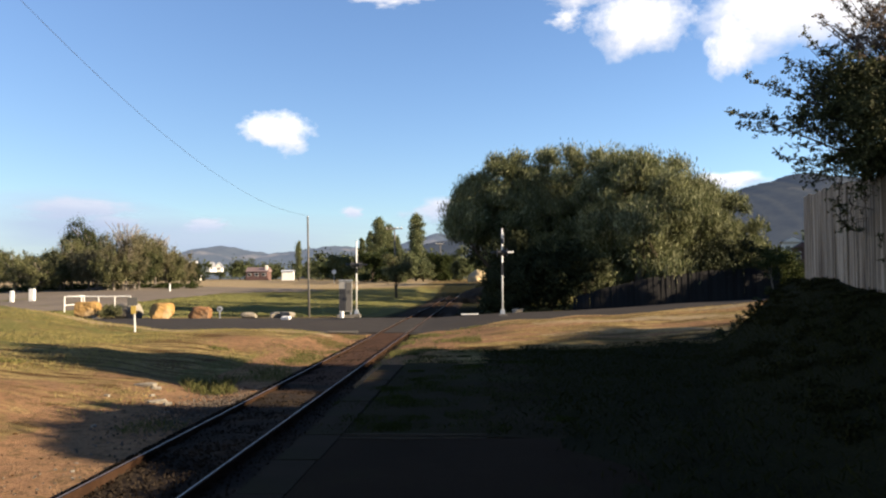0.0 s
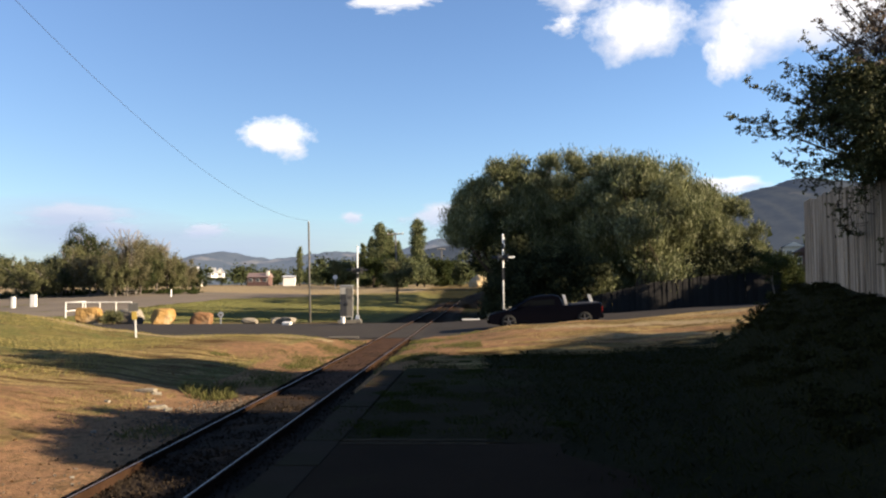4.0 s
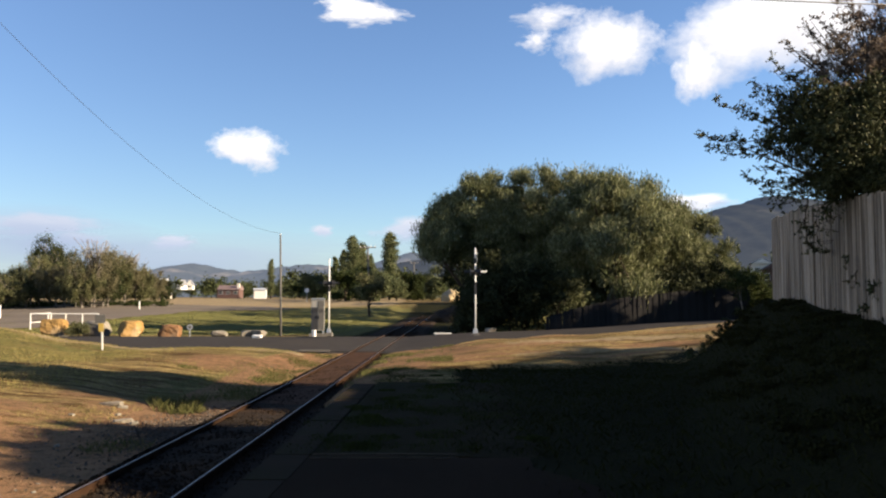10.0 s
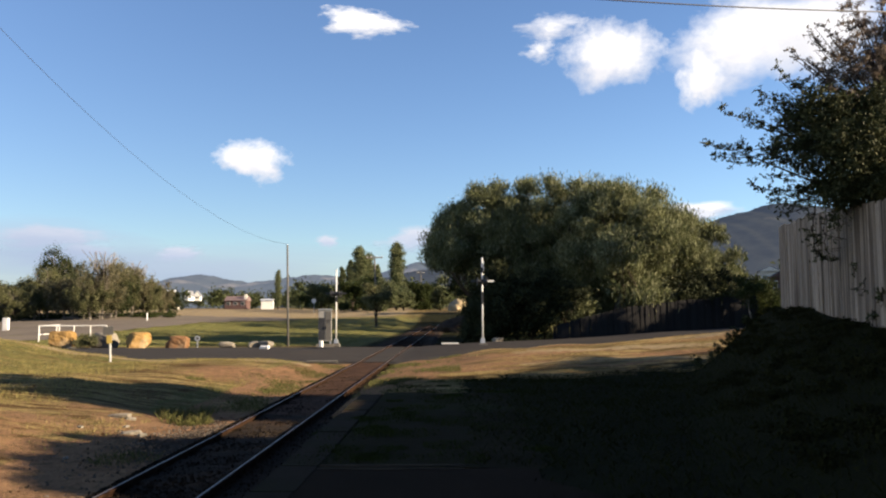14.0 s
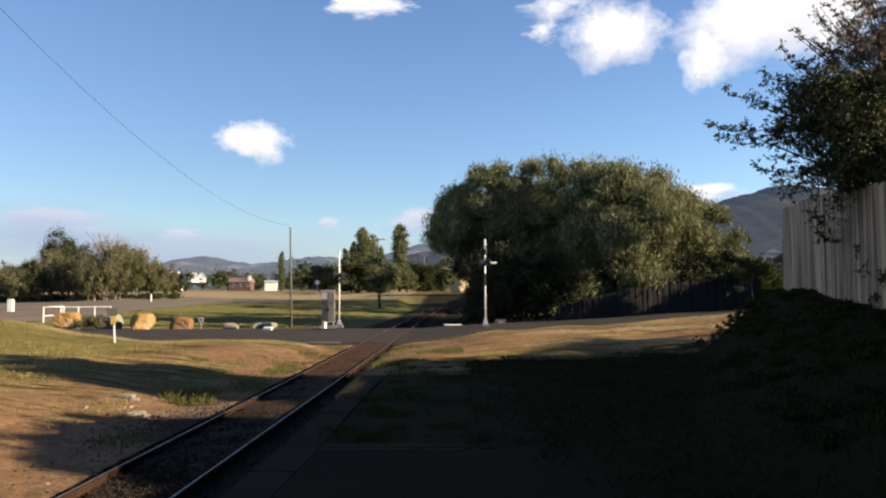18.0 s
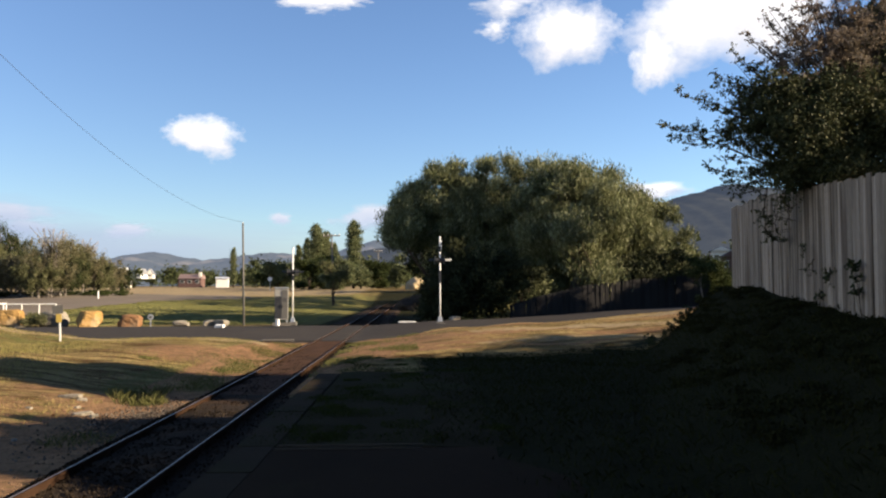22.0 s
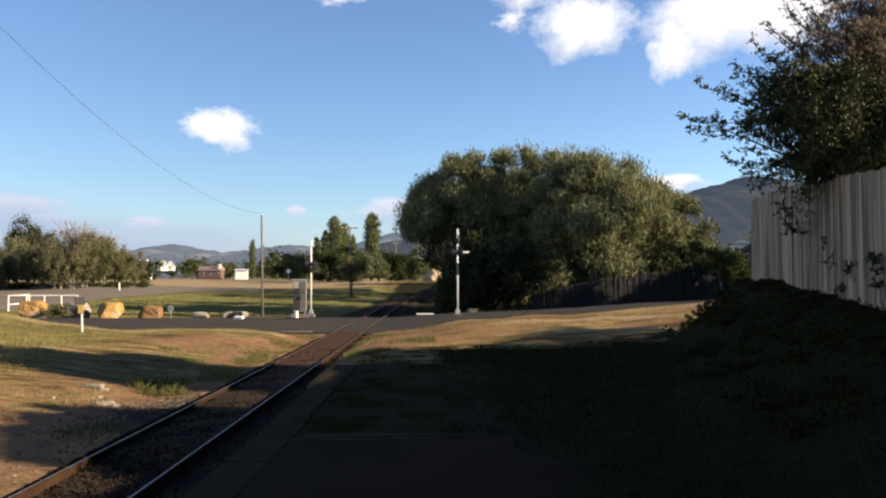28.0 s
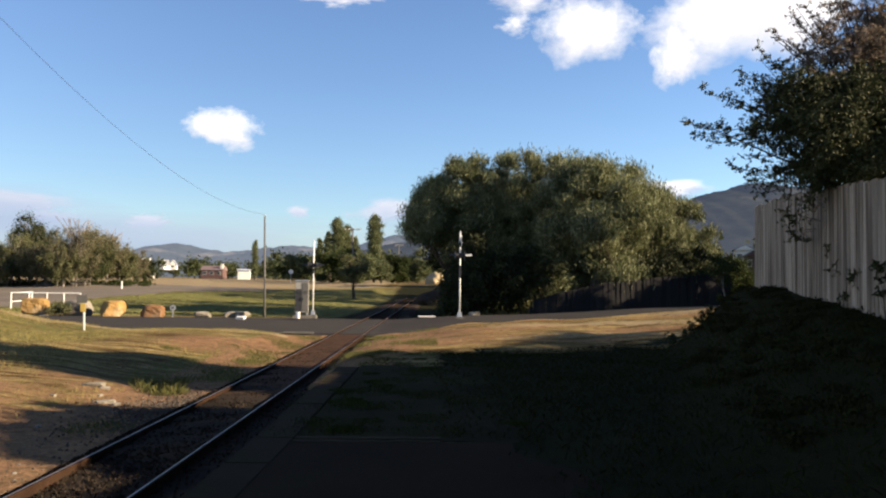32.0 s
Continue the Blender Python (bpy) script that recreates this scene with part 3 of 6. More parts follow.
def rail_mesh(length, top):
    """A flat-bottomed rail: foot, web and head."""
    half = [(0.062, 0.0), (0.062, 0.012), (0.014, 0.026), (0.010, 0.095), (0.033, 0.105), (0.034, 0.128), (0.027, 0.1345), (0.008, 0.136)]
    ring = half + [(-x, z) for x, z in reversed(half)]
    n = 60
    verts = [(x, length * k / n, z - 0.136) for k in range(n + 1) for x, z in ring]
    c = len(ring)
    faces = [(k * c + j, k * c + (j + 1) % c, (k + 1) * c + (j + 1) % c, (k + 1) * c + j) for k in range(n) for j in range(c)]
    me = sheet("rail", verts, faces, RUST)
    me.materials.append(top)
    for p in me.polygons:
        if p.center.z > -0.0008 and abs(p.center.x) < 0.009:
            p.material_index = 1
    return me


def build_track():
    track = tagged(new("railway_track"), "single narrow gauge railway track on ballast, rusty rails", "railway track", kind="structure")
    track.matrix_world = track_pose(0, -6)
    for u, top in ((-0.56, RAILTOP), (0.56, RAILTOP)):
        piece("rail", rail_mesh(116, top), track, pose(u, 0, 0))
    rng = np.random.default_rng(5)
    tie = mesh_of("sleeper", block(bmesh.new(), 2.0, 0.22, 0.12, pose(0, 0, -0.25), 0.012), SLEEPER)
    for k in range(170):
        y = k * 0.68
        if not 36.5 < y < 51:
            piece("sleeper", tie, track, pose(rng.normal() * 0.02, y, 0, 0, 0, rng.normal() * 0.6))
    n = 42000
    y = np.concatenate([rng.uniform(3, 45, n - 5000) , rng.uniform(45, 114, 5000)])
    side = rng.normal(size=n) * 0.85
    side = np.where(rng.random(n) < 0.25, rng.uniform(-0.8, -0.5, n), side * 0.7).clip(-0.8, 1.1)
    keep = ~((np.abs(y - 43.5) < 7.2)) & ((y < 21) | (y > 45) | (rng.random(n) < 0.6))
    y, side = y[keep], side[keep]
    size = rng.uniform(0.010, 0.026, len(y))
    z = -0.125 + 0.055 * (0.6 + 0.4 * rng.random(len(y))) * step(y, 13, 16) - 0.13 * np.clip(np.abs(side) - 0.95, 0, 2)
    out = []
    for turn in range(2):
        a = unit(rng.normal(size=(len(y), 3))) * size[:, None]
        b = unit(np.cross(a, rng.normal(size=(len(y), 3)))) * size[:, None] * 0.8
        c = np.stack([side, y, z + size * 0.3], 1)
        out.append(np.stack([c - a, c + b, c + a, c - b], 1))
    stones = new("ballast", quads("ballast", np.concatenate(out), BALLAST))
    stones.parent = track
    tagged(stones, "crushed grey and brown ballast stone", kind="stuff")
    bm = bmesh.new()
    block(bm, 1.75, 42, 0.19, pose(0.12, 16, -0.31), 0, 0.95)
    block(bm, 4.2, 66, 0.19, pose(-0.1, 84, -0.31), 0, 0.72)
    part("ballast_bed", bm, BALLAST, track)
    # stones, then earth, packed up to the rail heads
    for u, w, fall, low, high, name, material, label in ((0, 1.04, 0, 13, 22, "stone_infill", BALLAST, "dark ballast packed between the rails"), (0, 1.04, 0, 22, 37.5, "earth_infill", TRACKSOIL, "rust-brown earth packed between the rails"),
                                                         (-0.82, 0.44, 0.07, 13, 24, "stone_infill", BALLAST, "dark ballast heaped beside the rail"), (-0.82, 0.44, 0.06, 24, 37.5, "earth_infill", TRACKSOIL, "rust-brown earth heaped beside the rail")):
        bm = bmesh.new()
        ys = np.linspace(low, high, 25)
        for x in (-w / 2, 0, w / 2):
            for y in ys:
                z = np.interp(y, (13, 16, 22, 30, 37.5), (-0.17, -0.075, -0.065, -0.065, -0.035)) + 0.012 * math.sin(5 * y + 3 * x) + 0.010 * math.sin(11.3 * y - 7 * x)
                bm.verts.new((u + x + (0.05 * math.sin(3.1 * y) if fall and x < 0 else 0), y, z - fall * (0.5 - x / w)))
        bm.verts.ensure_lookup_table()
        for j in range(2):
            for k in range(24):
                bm.faces.new([bm.verts[i] for i in (25 * j + k, 25 * j + 25 + k, 25 * j + 26 + k, 25 * j + k + 1)])
        part(name, bm, material, track, label, True)
    for u, w in ((0, 0.90), (1.05, 0.80), (-1.05, 0.80)):
        part("crossing_panel", block(bmesh.new(), w, 12.6, 0.12, pose(u, 43.7, -0.135), 0.01), ASPHALT, track, "worn asphalt crossing infill")
    return track


END = 8.55                               # where the asphalt of the platform ends


def build_platform():
    platform = tagged(new("platform"), "low railway platform with shade-darkened asphalt and a worn concrete edge", "platform", kind="structure")
    platform.matrix_world = track_pose(1.45, 0)
    bm = bmesh.new()
    rows = [(0.5 * k - 14, float(np.interp(0.5 * k - 14, (18.5, 22.0), (0.35, 0.16)))) for k in range(73)]
    n = len([q for q in rows if q[0] < END + 0.1])
    for x in (0.42, 3.1):
        for y, z in [q for q in rows if q[0] < END + 0.1]:
            bm.verts.new((float(np.interp(y, (6, 9, 14, 20, 22.5), (3.3, 2.9, 1.7, 1.2, 0.7))) + 0.22 * math.sin(1.3 * y) + 0.12 * math.sin(3.7 * y) if x > 1 else x, y, z))
    bm.verts.ensure_lookup_table()
    for k in range(n - 1):
        bm.faces.new([bm.verts[i] for i in (k, n + k, n + k + 1, k + 1)])
    made = bmesh.ops.extrude_face_region(bm, geom=bm.faces[:])["geom"]
    bmesh.ops.translate(bm, vec=(0, 0, -0.5), verts=[v for v in made if isinstance(v, bmesh.types.BMVert)])
    bmesh.ops.recalc_face_normals(bm, faces=bm.faces[:])
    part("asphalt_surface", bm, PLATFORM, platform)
    for y in (END - 0.10, END + 0.10):
        part("edging_board", block(bmesh.new(), 1.55, 0.045, 0.06, pose(1.22, y, 0.303, 0, 0, 0.6), 0.008), EDGING, platform, "worn timber edging across the platform's end")
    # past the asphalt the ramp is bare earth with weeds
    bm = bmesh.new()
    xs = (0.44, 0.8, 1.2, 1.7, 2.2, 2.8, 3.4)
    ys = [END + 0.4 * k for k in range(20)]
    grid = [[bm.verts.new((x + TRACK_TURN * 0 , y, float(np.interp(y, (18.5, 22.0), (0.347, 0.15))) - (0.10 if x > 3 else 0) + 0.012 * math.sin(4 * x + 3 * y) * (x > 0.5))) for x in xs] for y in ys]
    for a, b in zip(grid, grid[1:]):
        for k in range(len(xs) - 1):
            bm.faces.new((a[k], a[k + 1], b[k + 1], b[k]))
    part("earth_ramp", bm, WEEDYEARTH, platform, "bare earth with weeds past the asphalt, toned dark for shade", True)
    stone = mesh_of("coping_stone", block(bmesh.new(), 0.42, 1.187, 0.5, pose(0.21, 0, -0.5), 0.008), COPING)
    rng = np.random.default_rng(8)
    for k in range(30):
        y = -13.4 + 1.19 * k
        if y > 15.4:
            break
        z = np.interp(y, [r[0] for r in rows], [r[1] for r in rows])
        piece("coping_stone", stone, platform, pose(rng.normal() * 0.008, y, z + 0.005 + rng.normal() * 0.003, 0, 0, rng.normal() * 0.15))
    return platform


def build_fence():
    """The tall boundary fence on the mound: upright boards on rails and posts."""
    fence = tagged(new("paling_fence"), "tall weathered grey timber paling fence on the mound", "fence", kind="structure")
    rng = np.random.default_rng(12)
    ang = -math.degrees(math.atan(FENCE_TURN))
    def fx(y):
        return FENCE_X + FENCE_TURN * y
    def ftop(y):
        return float(np.interp(y, (-10, 0, 11.7, 17, 20), (2.95, 3.15, 3.64, 3.98, 3.98)))
    shapes = [mesh_of("board", block(bmesh.new(), 0.022, w, 2.35, pose(0, 0, -2.35), 0.005), BOARD) for w in (0.166, 0.170, 0.174)]
    y = 19.6
    while y > -9:
        w = 0.150
        piece("board", shapes[int(rng.integers(3))], fence, pose(fx(y) + rng.uniform(-0.012, 0.012), y, ftop(y) + rng.normal() * 0.018, rng.normal() * 0.15, rng.normal() * 0.3, ang))
        y -= w * 0.985
    for z in (0.25, 1.1, 1.9):
        bm = bmesh.new()
        for a, b in ((19.6, 17), (17, 11.7), (11.7, 0), (0, -9)):
            rod(bm, (fx(a) + 0.05, a, ftop(a) - z), (fx(b) + 0.05, b, ftop(b) - z), 0.045, 0.045, 4)
        part("fence_rail", bm, TIMBER, fence)
    for k in range(12):
        y = 19.5 - 2.4 * k
        part("fence_post", block(bmesh.new(), 0.1, 0.1, 2.3, pose(fx(y) + 0.12, y, ftop(y) - 2.4, 0, 0, ang), 0.008), TIMBER, fence)
    return fence


def build_back_fence():
    """The dark fence beyond the road, before the trees."""
    fence = tagged(new("paling_fence"), "dark old timber paling fence beyond the road, under trees", "fence", kind="structure")
    rng = np.random.default_rng(13)
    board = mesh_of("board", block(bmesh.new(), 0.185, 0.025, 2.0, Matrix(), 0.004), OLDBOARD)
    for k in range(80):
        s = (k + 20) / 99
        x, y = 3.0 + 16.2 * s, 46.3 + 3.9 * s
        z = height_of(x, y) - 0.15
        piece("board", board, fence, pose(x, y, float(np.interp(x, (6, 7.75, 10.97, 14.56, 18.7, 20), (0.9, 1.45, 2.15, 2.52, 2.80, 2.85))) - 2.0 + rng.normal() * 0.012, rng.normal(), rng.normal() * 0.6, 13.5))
    post = mesh_of("fence_post", block(bmesh.new(), 0.12, 0.12, 1.8, Matrix(), 0.01), OLDBOARD)
    for k in range(3, 7):
        x = 3.0 + 2.72 * k
        y = 46.3 + 3.9 * (x - 3) / 16.2 + 0.14
        piece("fence_post", post, fence, pose(x, y, float(height_of(x, y)) - 0.1))
    for z in (0.5, 1.5):
        bm = bmesh.new()
        for k in range(3, 6):
            a, b = 3.0 + 2.72 * k, 5.72 + 2.72 * k
            p, q = ((v, 46.40 + 3.9 * (v - 3) / 16.2, float(height_of(v, 46.3 + 3.9 * (v - 3) / 16.2)) + z) for v in (a, b))
            rod(bm, p, q, 0.04, 0.04, 4)
        part("fence_rail", bm, TIMBER, fence)
    return fence


def build_hill(name, outline, y, depth, material, label):
    """A hill far off: a ridge over x with a long slope towards the viewer."""
    rng = np.random.default_rng(len(name) + len(label))
    n = 260
    xs = np.linspace(outline[0][0], outline[-1][0], n)
    ridge = np.interp(xs, [p[0] for p in outline], [p[1] for p in outline])
    k = np.ones(5) / 5
    ridge = np.convolve(np.pad(ridge, 2, "edge"), k, "valid")
    ridge = ridge + np.convolve(rng.normal(size=n) * 4.0, np.ones(3) / 3, "same")
    rows = []
    for s in np.linspace(0, 1.0, 22):
        fold = 1 + 0.06 * np.sin(xs / 170 + 5 * s) * np.sin(math.pi * s)
        rows.append(np.stack([xs, 0 * xs + y + depth * (s - 1), -30 + (ridge + 30) * np.sin(s * math.pi / 2) ** 1.3 * fold], 1))
    rows.append(np.stack([xs, 0 * xs + y + depth * 0.5, 0 * xs - 40], 1))
    verts = np.concatenate(rows)
    w = len(xs)
    faces = [(j * w + i, j * w + i + 1, (j + 1) * w + i + 1, (j + 1) * w + i) for j in range(len(rows) - 1) for i in range(w - 1)]
    return tagged(new(name, sheet(name, verts, faces, material, True)), label, "hill", kind="structure")


def build_hills():
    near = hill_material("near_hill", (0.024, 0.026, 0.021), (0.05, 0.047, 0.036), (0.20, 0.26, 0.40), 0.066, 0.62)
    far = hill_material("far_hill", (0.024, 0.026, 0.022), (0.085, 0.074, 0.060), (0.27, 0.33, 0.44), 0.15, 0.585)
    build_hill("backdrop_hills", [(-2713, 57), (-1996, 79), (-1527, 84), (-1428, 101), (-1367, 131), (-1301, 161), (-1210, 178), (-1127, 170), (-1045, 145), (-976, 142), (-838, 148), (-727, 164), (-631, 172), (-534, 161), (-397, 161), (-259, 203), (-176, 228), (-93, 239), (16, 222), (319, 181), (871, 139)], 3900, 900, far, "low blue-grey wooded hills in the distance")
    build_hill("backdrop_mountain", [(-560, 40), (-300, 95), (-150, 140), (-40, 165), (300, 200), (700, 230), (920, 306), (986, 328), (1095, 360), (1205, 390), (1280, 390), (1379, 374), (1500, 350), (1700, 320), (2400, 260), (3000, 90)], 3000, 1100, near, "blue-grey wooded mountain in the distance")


def build_cloud(seed, px, py, w, h, material, label, edge=0.8):
    """A cloud: a torn, domed sheet of vapour far up, hung across the line of sight."""
    far = 4100.0
    s = far / 1414.4
    bm_verts, faces, thick = [(0, 0, 0)], [], [1.0]
    rng = np.random.default_rng(seed)
    n, rings = 48, 10
    phase = rng.uniform(0, 6.28, 5)
    for j in range(1, rings + 1):
        k = j / rings
        for i in range(n):
            a = 2 * math.pi * i / n
            r = k * (1 + 0.10 * math.sin(2 * a + phase[0]) + 0.08 * math.sin(3 * a + phase[1]) + 0.06 * math.sin(5 * a + phase[2]))
            bm_verts.append((r * math.cos(a), -0.15 * (1 - k * k), r * math.sin(a)))
            thick.append(1 - k)
    faces += [(0, 1 + i, 1 + (i + 1) % n) for i in range(n)]
    for j in range(rings - 1):
        faces += [(1 + j * n + i, 1 + (j + 1) * n + i, 1 + (j + 1) * n + (i + 1) % n, 1 + j * n + (i + 1) % n) for i in range(n)]
    me = sheet("cloud", bm_verts, faces, material, True)
    me.attributes.new("thick", "FLOAT", "POINT").data.foreach_set("value", np.array(thick, np.float32))
    ob = tagged(new("cloud", me), label, "cloud", "clouds")
    ob.scale = (w * s / 2, w * s / 2, h * s / 2)
    x, z = (px - 784) * s, 2 + (520 - py) * s * 1.006
    ob.visible_shadow = False
    CLOUDS.append((ob, x, far + seed * 9, z, math.degrees(math.atan2(-x, far)), math.degrees(math.atan2(z, far))))
    return ob


CLOUDS = []


def build_clouds():
    puffy = "white sunlit cumulus cloud in a blue sky"
    spec = [(1, 446, 252, 138, 94, 0.95), (18, 402, 243, 110, 62, 0.9), (2, 1085, 62, 200, 168, 1.0), (3, 1345, 36, 330, 205, 0.9), (4, 1248, 110, 105, 122, 1.0), (5, 958, 52, 80, 46, 1.6),
            (6, 632, -3, 190, 64, 1.5), (7, 570, 396, 55, 26, 1.0), (8, 1245, 345, 150, 50, 0.7), (9, 300, 418, 110, 34, 1.7), (10, 60, 385, 240, 50, 1.4),
            (11, 735, 392, 150, 60, 1.2), (12, 1470, 20, 260, 220, 0.8), (13, 985, 0, 150, 60, 1.5), (14, 120, 410, 130, 30, 1.2), (15, 330, 455, 1150, 130, 0.5), (16, 60, 420, 800, 150, 0.6), (17, 900, 430, 800, 120, 0.5)]
    for seed, px, py, w, h, soft in spec:
        low = py > 330
        if 14 < seed < 18:
            m = cloud_material("cloud_vapour", seed, soft, (0.140, 0.168, 0.222), (0.125, 0.156, 0.212), 1.0)
            build_cloud(seed, px, py, w, h, m, "thin blue-grey haze low over the hills")
            continue
        thin = 0.95 if seed in (5, 13) else 0.5
        m = cloud_material("cloud_vapour", seed, soft, (0.215, 0.232, 0.265) if low and seed != 8 else (0.375, 0.366, 0.358), (0.18, 0.205, 0.25) if low else (0.272, 0.274, 0.286), thin)
        build_cloud(seed, px, py, w, h, m, "thin pale haze cloud low over the hills" if low else puffy)


def spot(px, py, d):
    """The place at depth d along the line of sight of the level camera's grid."""
    return Vector(((px - 784) * d / 1414.4, d, 2 + (520 - py) * d / 1414.4))


def build_willows():
    label = "large spreading willow with wind-blown grey-green leaves"
    for seed, x, y, r, top, n in ((31, 3.55, 57.0, (5.1, 3.6, 5.4), 11.0, 90), (32, 10.7, 50.5, (3.4, 3.3, 5.2), 10.5, 95), (33, 12.6, 55.4, (4.7, 4.4, 5.0), 10.05, 93), (34, 17.2, 58.6, (4.4, 3.8, 4.2), 8.9, 82), (35, 0.65, 57.6, (2.1, 2.4, 3.75), 9.0, 40), (36, 5.9, 57.0, (4.1, 3.2, 5.2), 11.6, 66), (37, 9.0, 54.6, (3.9, 3.2, 4.8), 11.15, 70), (38, 14.6, 57.2, (4.2, 3.2, 4.1), 8.5, 66)):
        z = float(height_of(x, y))
        clumpy = seed in (32, 33, 37)
        puffs = dome(np.random.default_rng(seed), (0, 0, top - r[2] - z), r, int((0.75 if clumpy else 1.7) * n), 1.02 if clumpy else 0.84, -0.98, 0.11 if clumpy else 0.035)
        # keep the outline even: no tuft stands out of the crown
        c = np.array((0, 0, top - r[2] - z))
        puffs = [(*(c + (np.array(q[:3]) - c) * min(1, (1.04 if clumpy else 0.98) / max(1e-6, np.linalg.norm((np.array(q[:3]) - c) / np.array(r))))), *q[3:]) for q in puffs]
        # the crowns by the track overhang: nothing low hangs over the ballast
        puffs = [(q[0] + x - max(x, 2.4), *q[1:]) for q in puffs if not (q[0] + x < 1.9 and q[2] + z < 5.2) and not (q[1] + y < 49.5 and q[2] + z < 4.4)]
        tree("willow", seed, (max(x, 2.4), y, z), top - z, 0.4, puffs, 105000 if n > 80 else 52000, 0.285, 0.066, WILLOW, BARK, label, (0.05, 0.0, 1.0), 1.6, "willows by the crossing", 16, 0.10, bough=0.22, fuzz=0.2, far_off=True)
    for seed, px, py, d, r, h, leaf in ((41, 1225, 555, 52, 3.0, 4.3, SHADEWILLOW), (42, 1322, 545, 54, 1.7, 3.6, BUSH), (43, 1300, 560, 56, 1.6, 3.2, BUSH), (44, 1190, 555, 52.4, 2.4, 3.9, SHADEWILLOW), (45, 1385, 540, 60, 2.0, 1.9, BUSH), (46, 880, 575, 56, 2.6, 3.0, DARKLEAF), (47, 870, 575, 62, 1.5, 3.0, DARKLEAF), (48, 1265, 550, 53, 2.0, 3.8, SHADEWILLOW), (49, 1355, 540, 58, 2.0, 3.0, BUSH), (401, 1312, 545, 62, 1.8, 4.0, BUSH), (402, 1280, 545, 64, 2.4, 4.8, BUSH), (403, 1400, 530, 66, 2.2, 2.0, DARKLEAF), (404, 842, 575, 49.6, 0.8, 4.3, SHADEWILLOW), (405, 862, 575, 49.6, 1.3, 4.4, SHADEWILLOW), (406, 905, 575, 49.4, 1.5, 4.5, SHADEWILLOW), (407, 955, 572, 49.2, 1.5, 4.0, SHADEWILLOW), (408, 930, 575, 49.3, 1.6, 4.4, SHADEWILLOW), (409, 990, 572, 48.8, 1.4, 3.5, SHADEWILLOW), (410, 882, 575, 49.8, 1.5, 5.0, SHADEWILLOW), (416, 838, 575, 48.4, 0.9, 1.5, SHADEWILLOW), (419, 852, 575, 48.2, 1.2, 2.8, SHADEWILLOW), (420, 850, 575, 55, 1.5, 2.2, DARKLEAF)):
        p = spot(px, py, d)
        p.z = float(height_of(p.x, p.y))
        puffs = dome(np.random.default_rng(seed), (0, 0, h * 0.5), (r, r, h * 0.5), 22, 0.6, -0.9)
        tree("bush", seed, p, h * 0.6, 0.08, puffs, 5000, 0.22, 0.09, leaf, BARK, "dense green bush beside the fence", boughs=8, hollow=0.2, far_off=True)


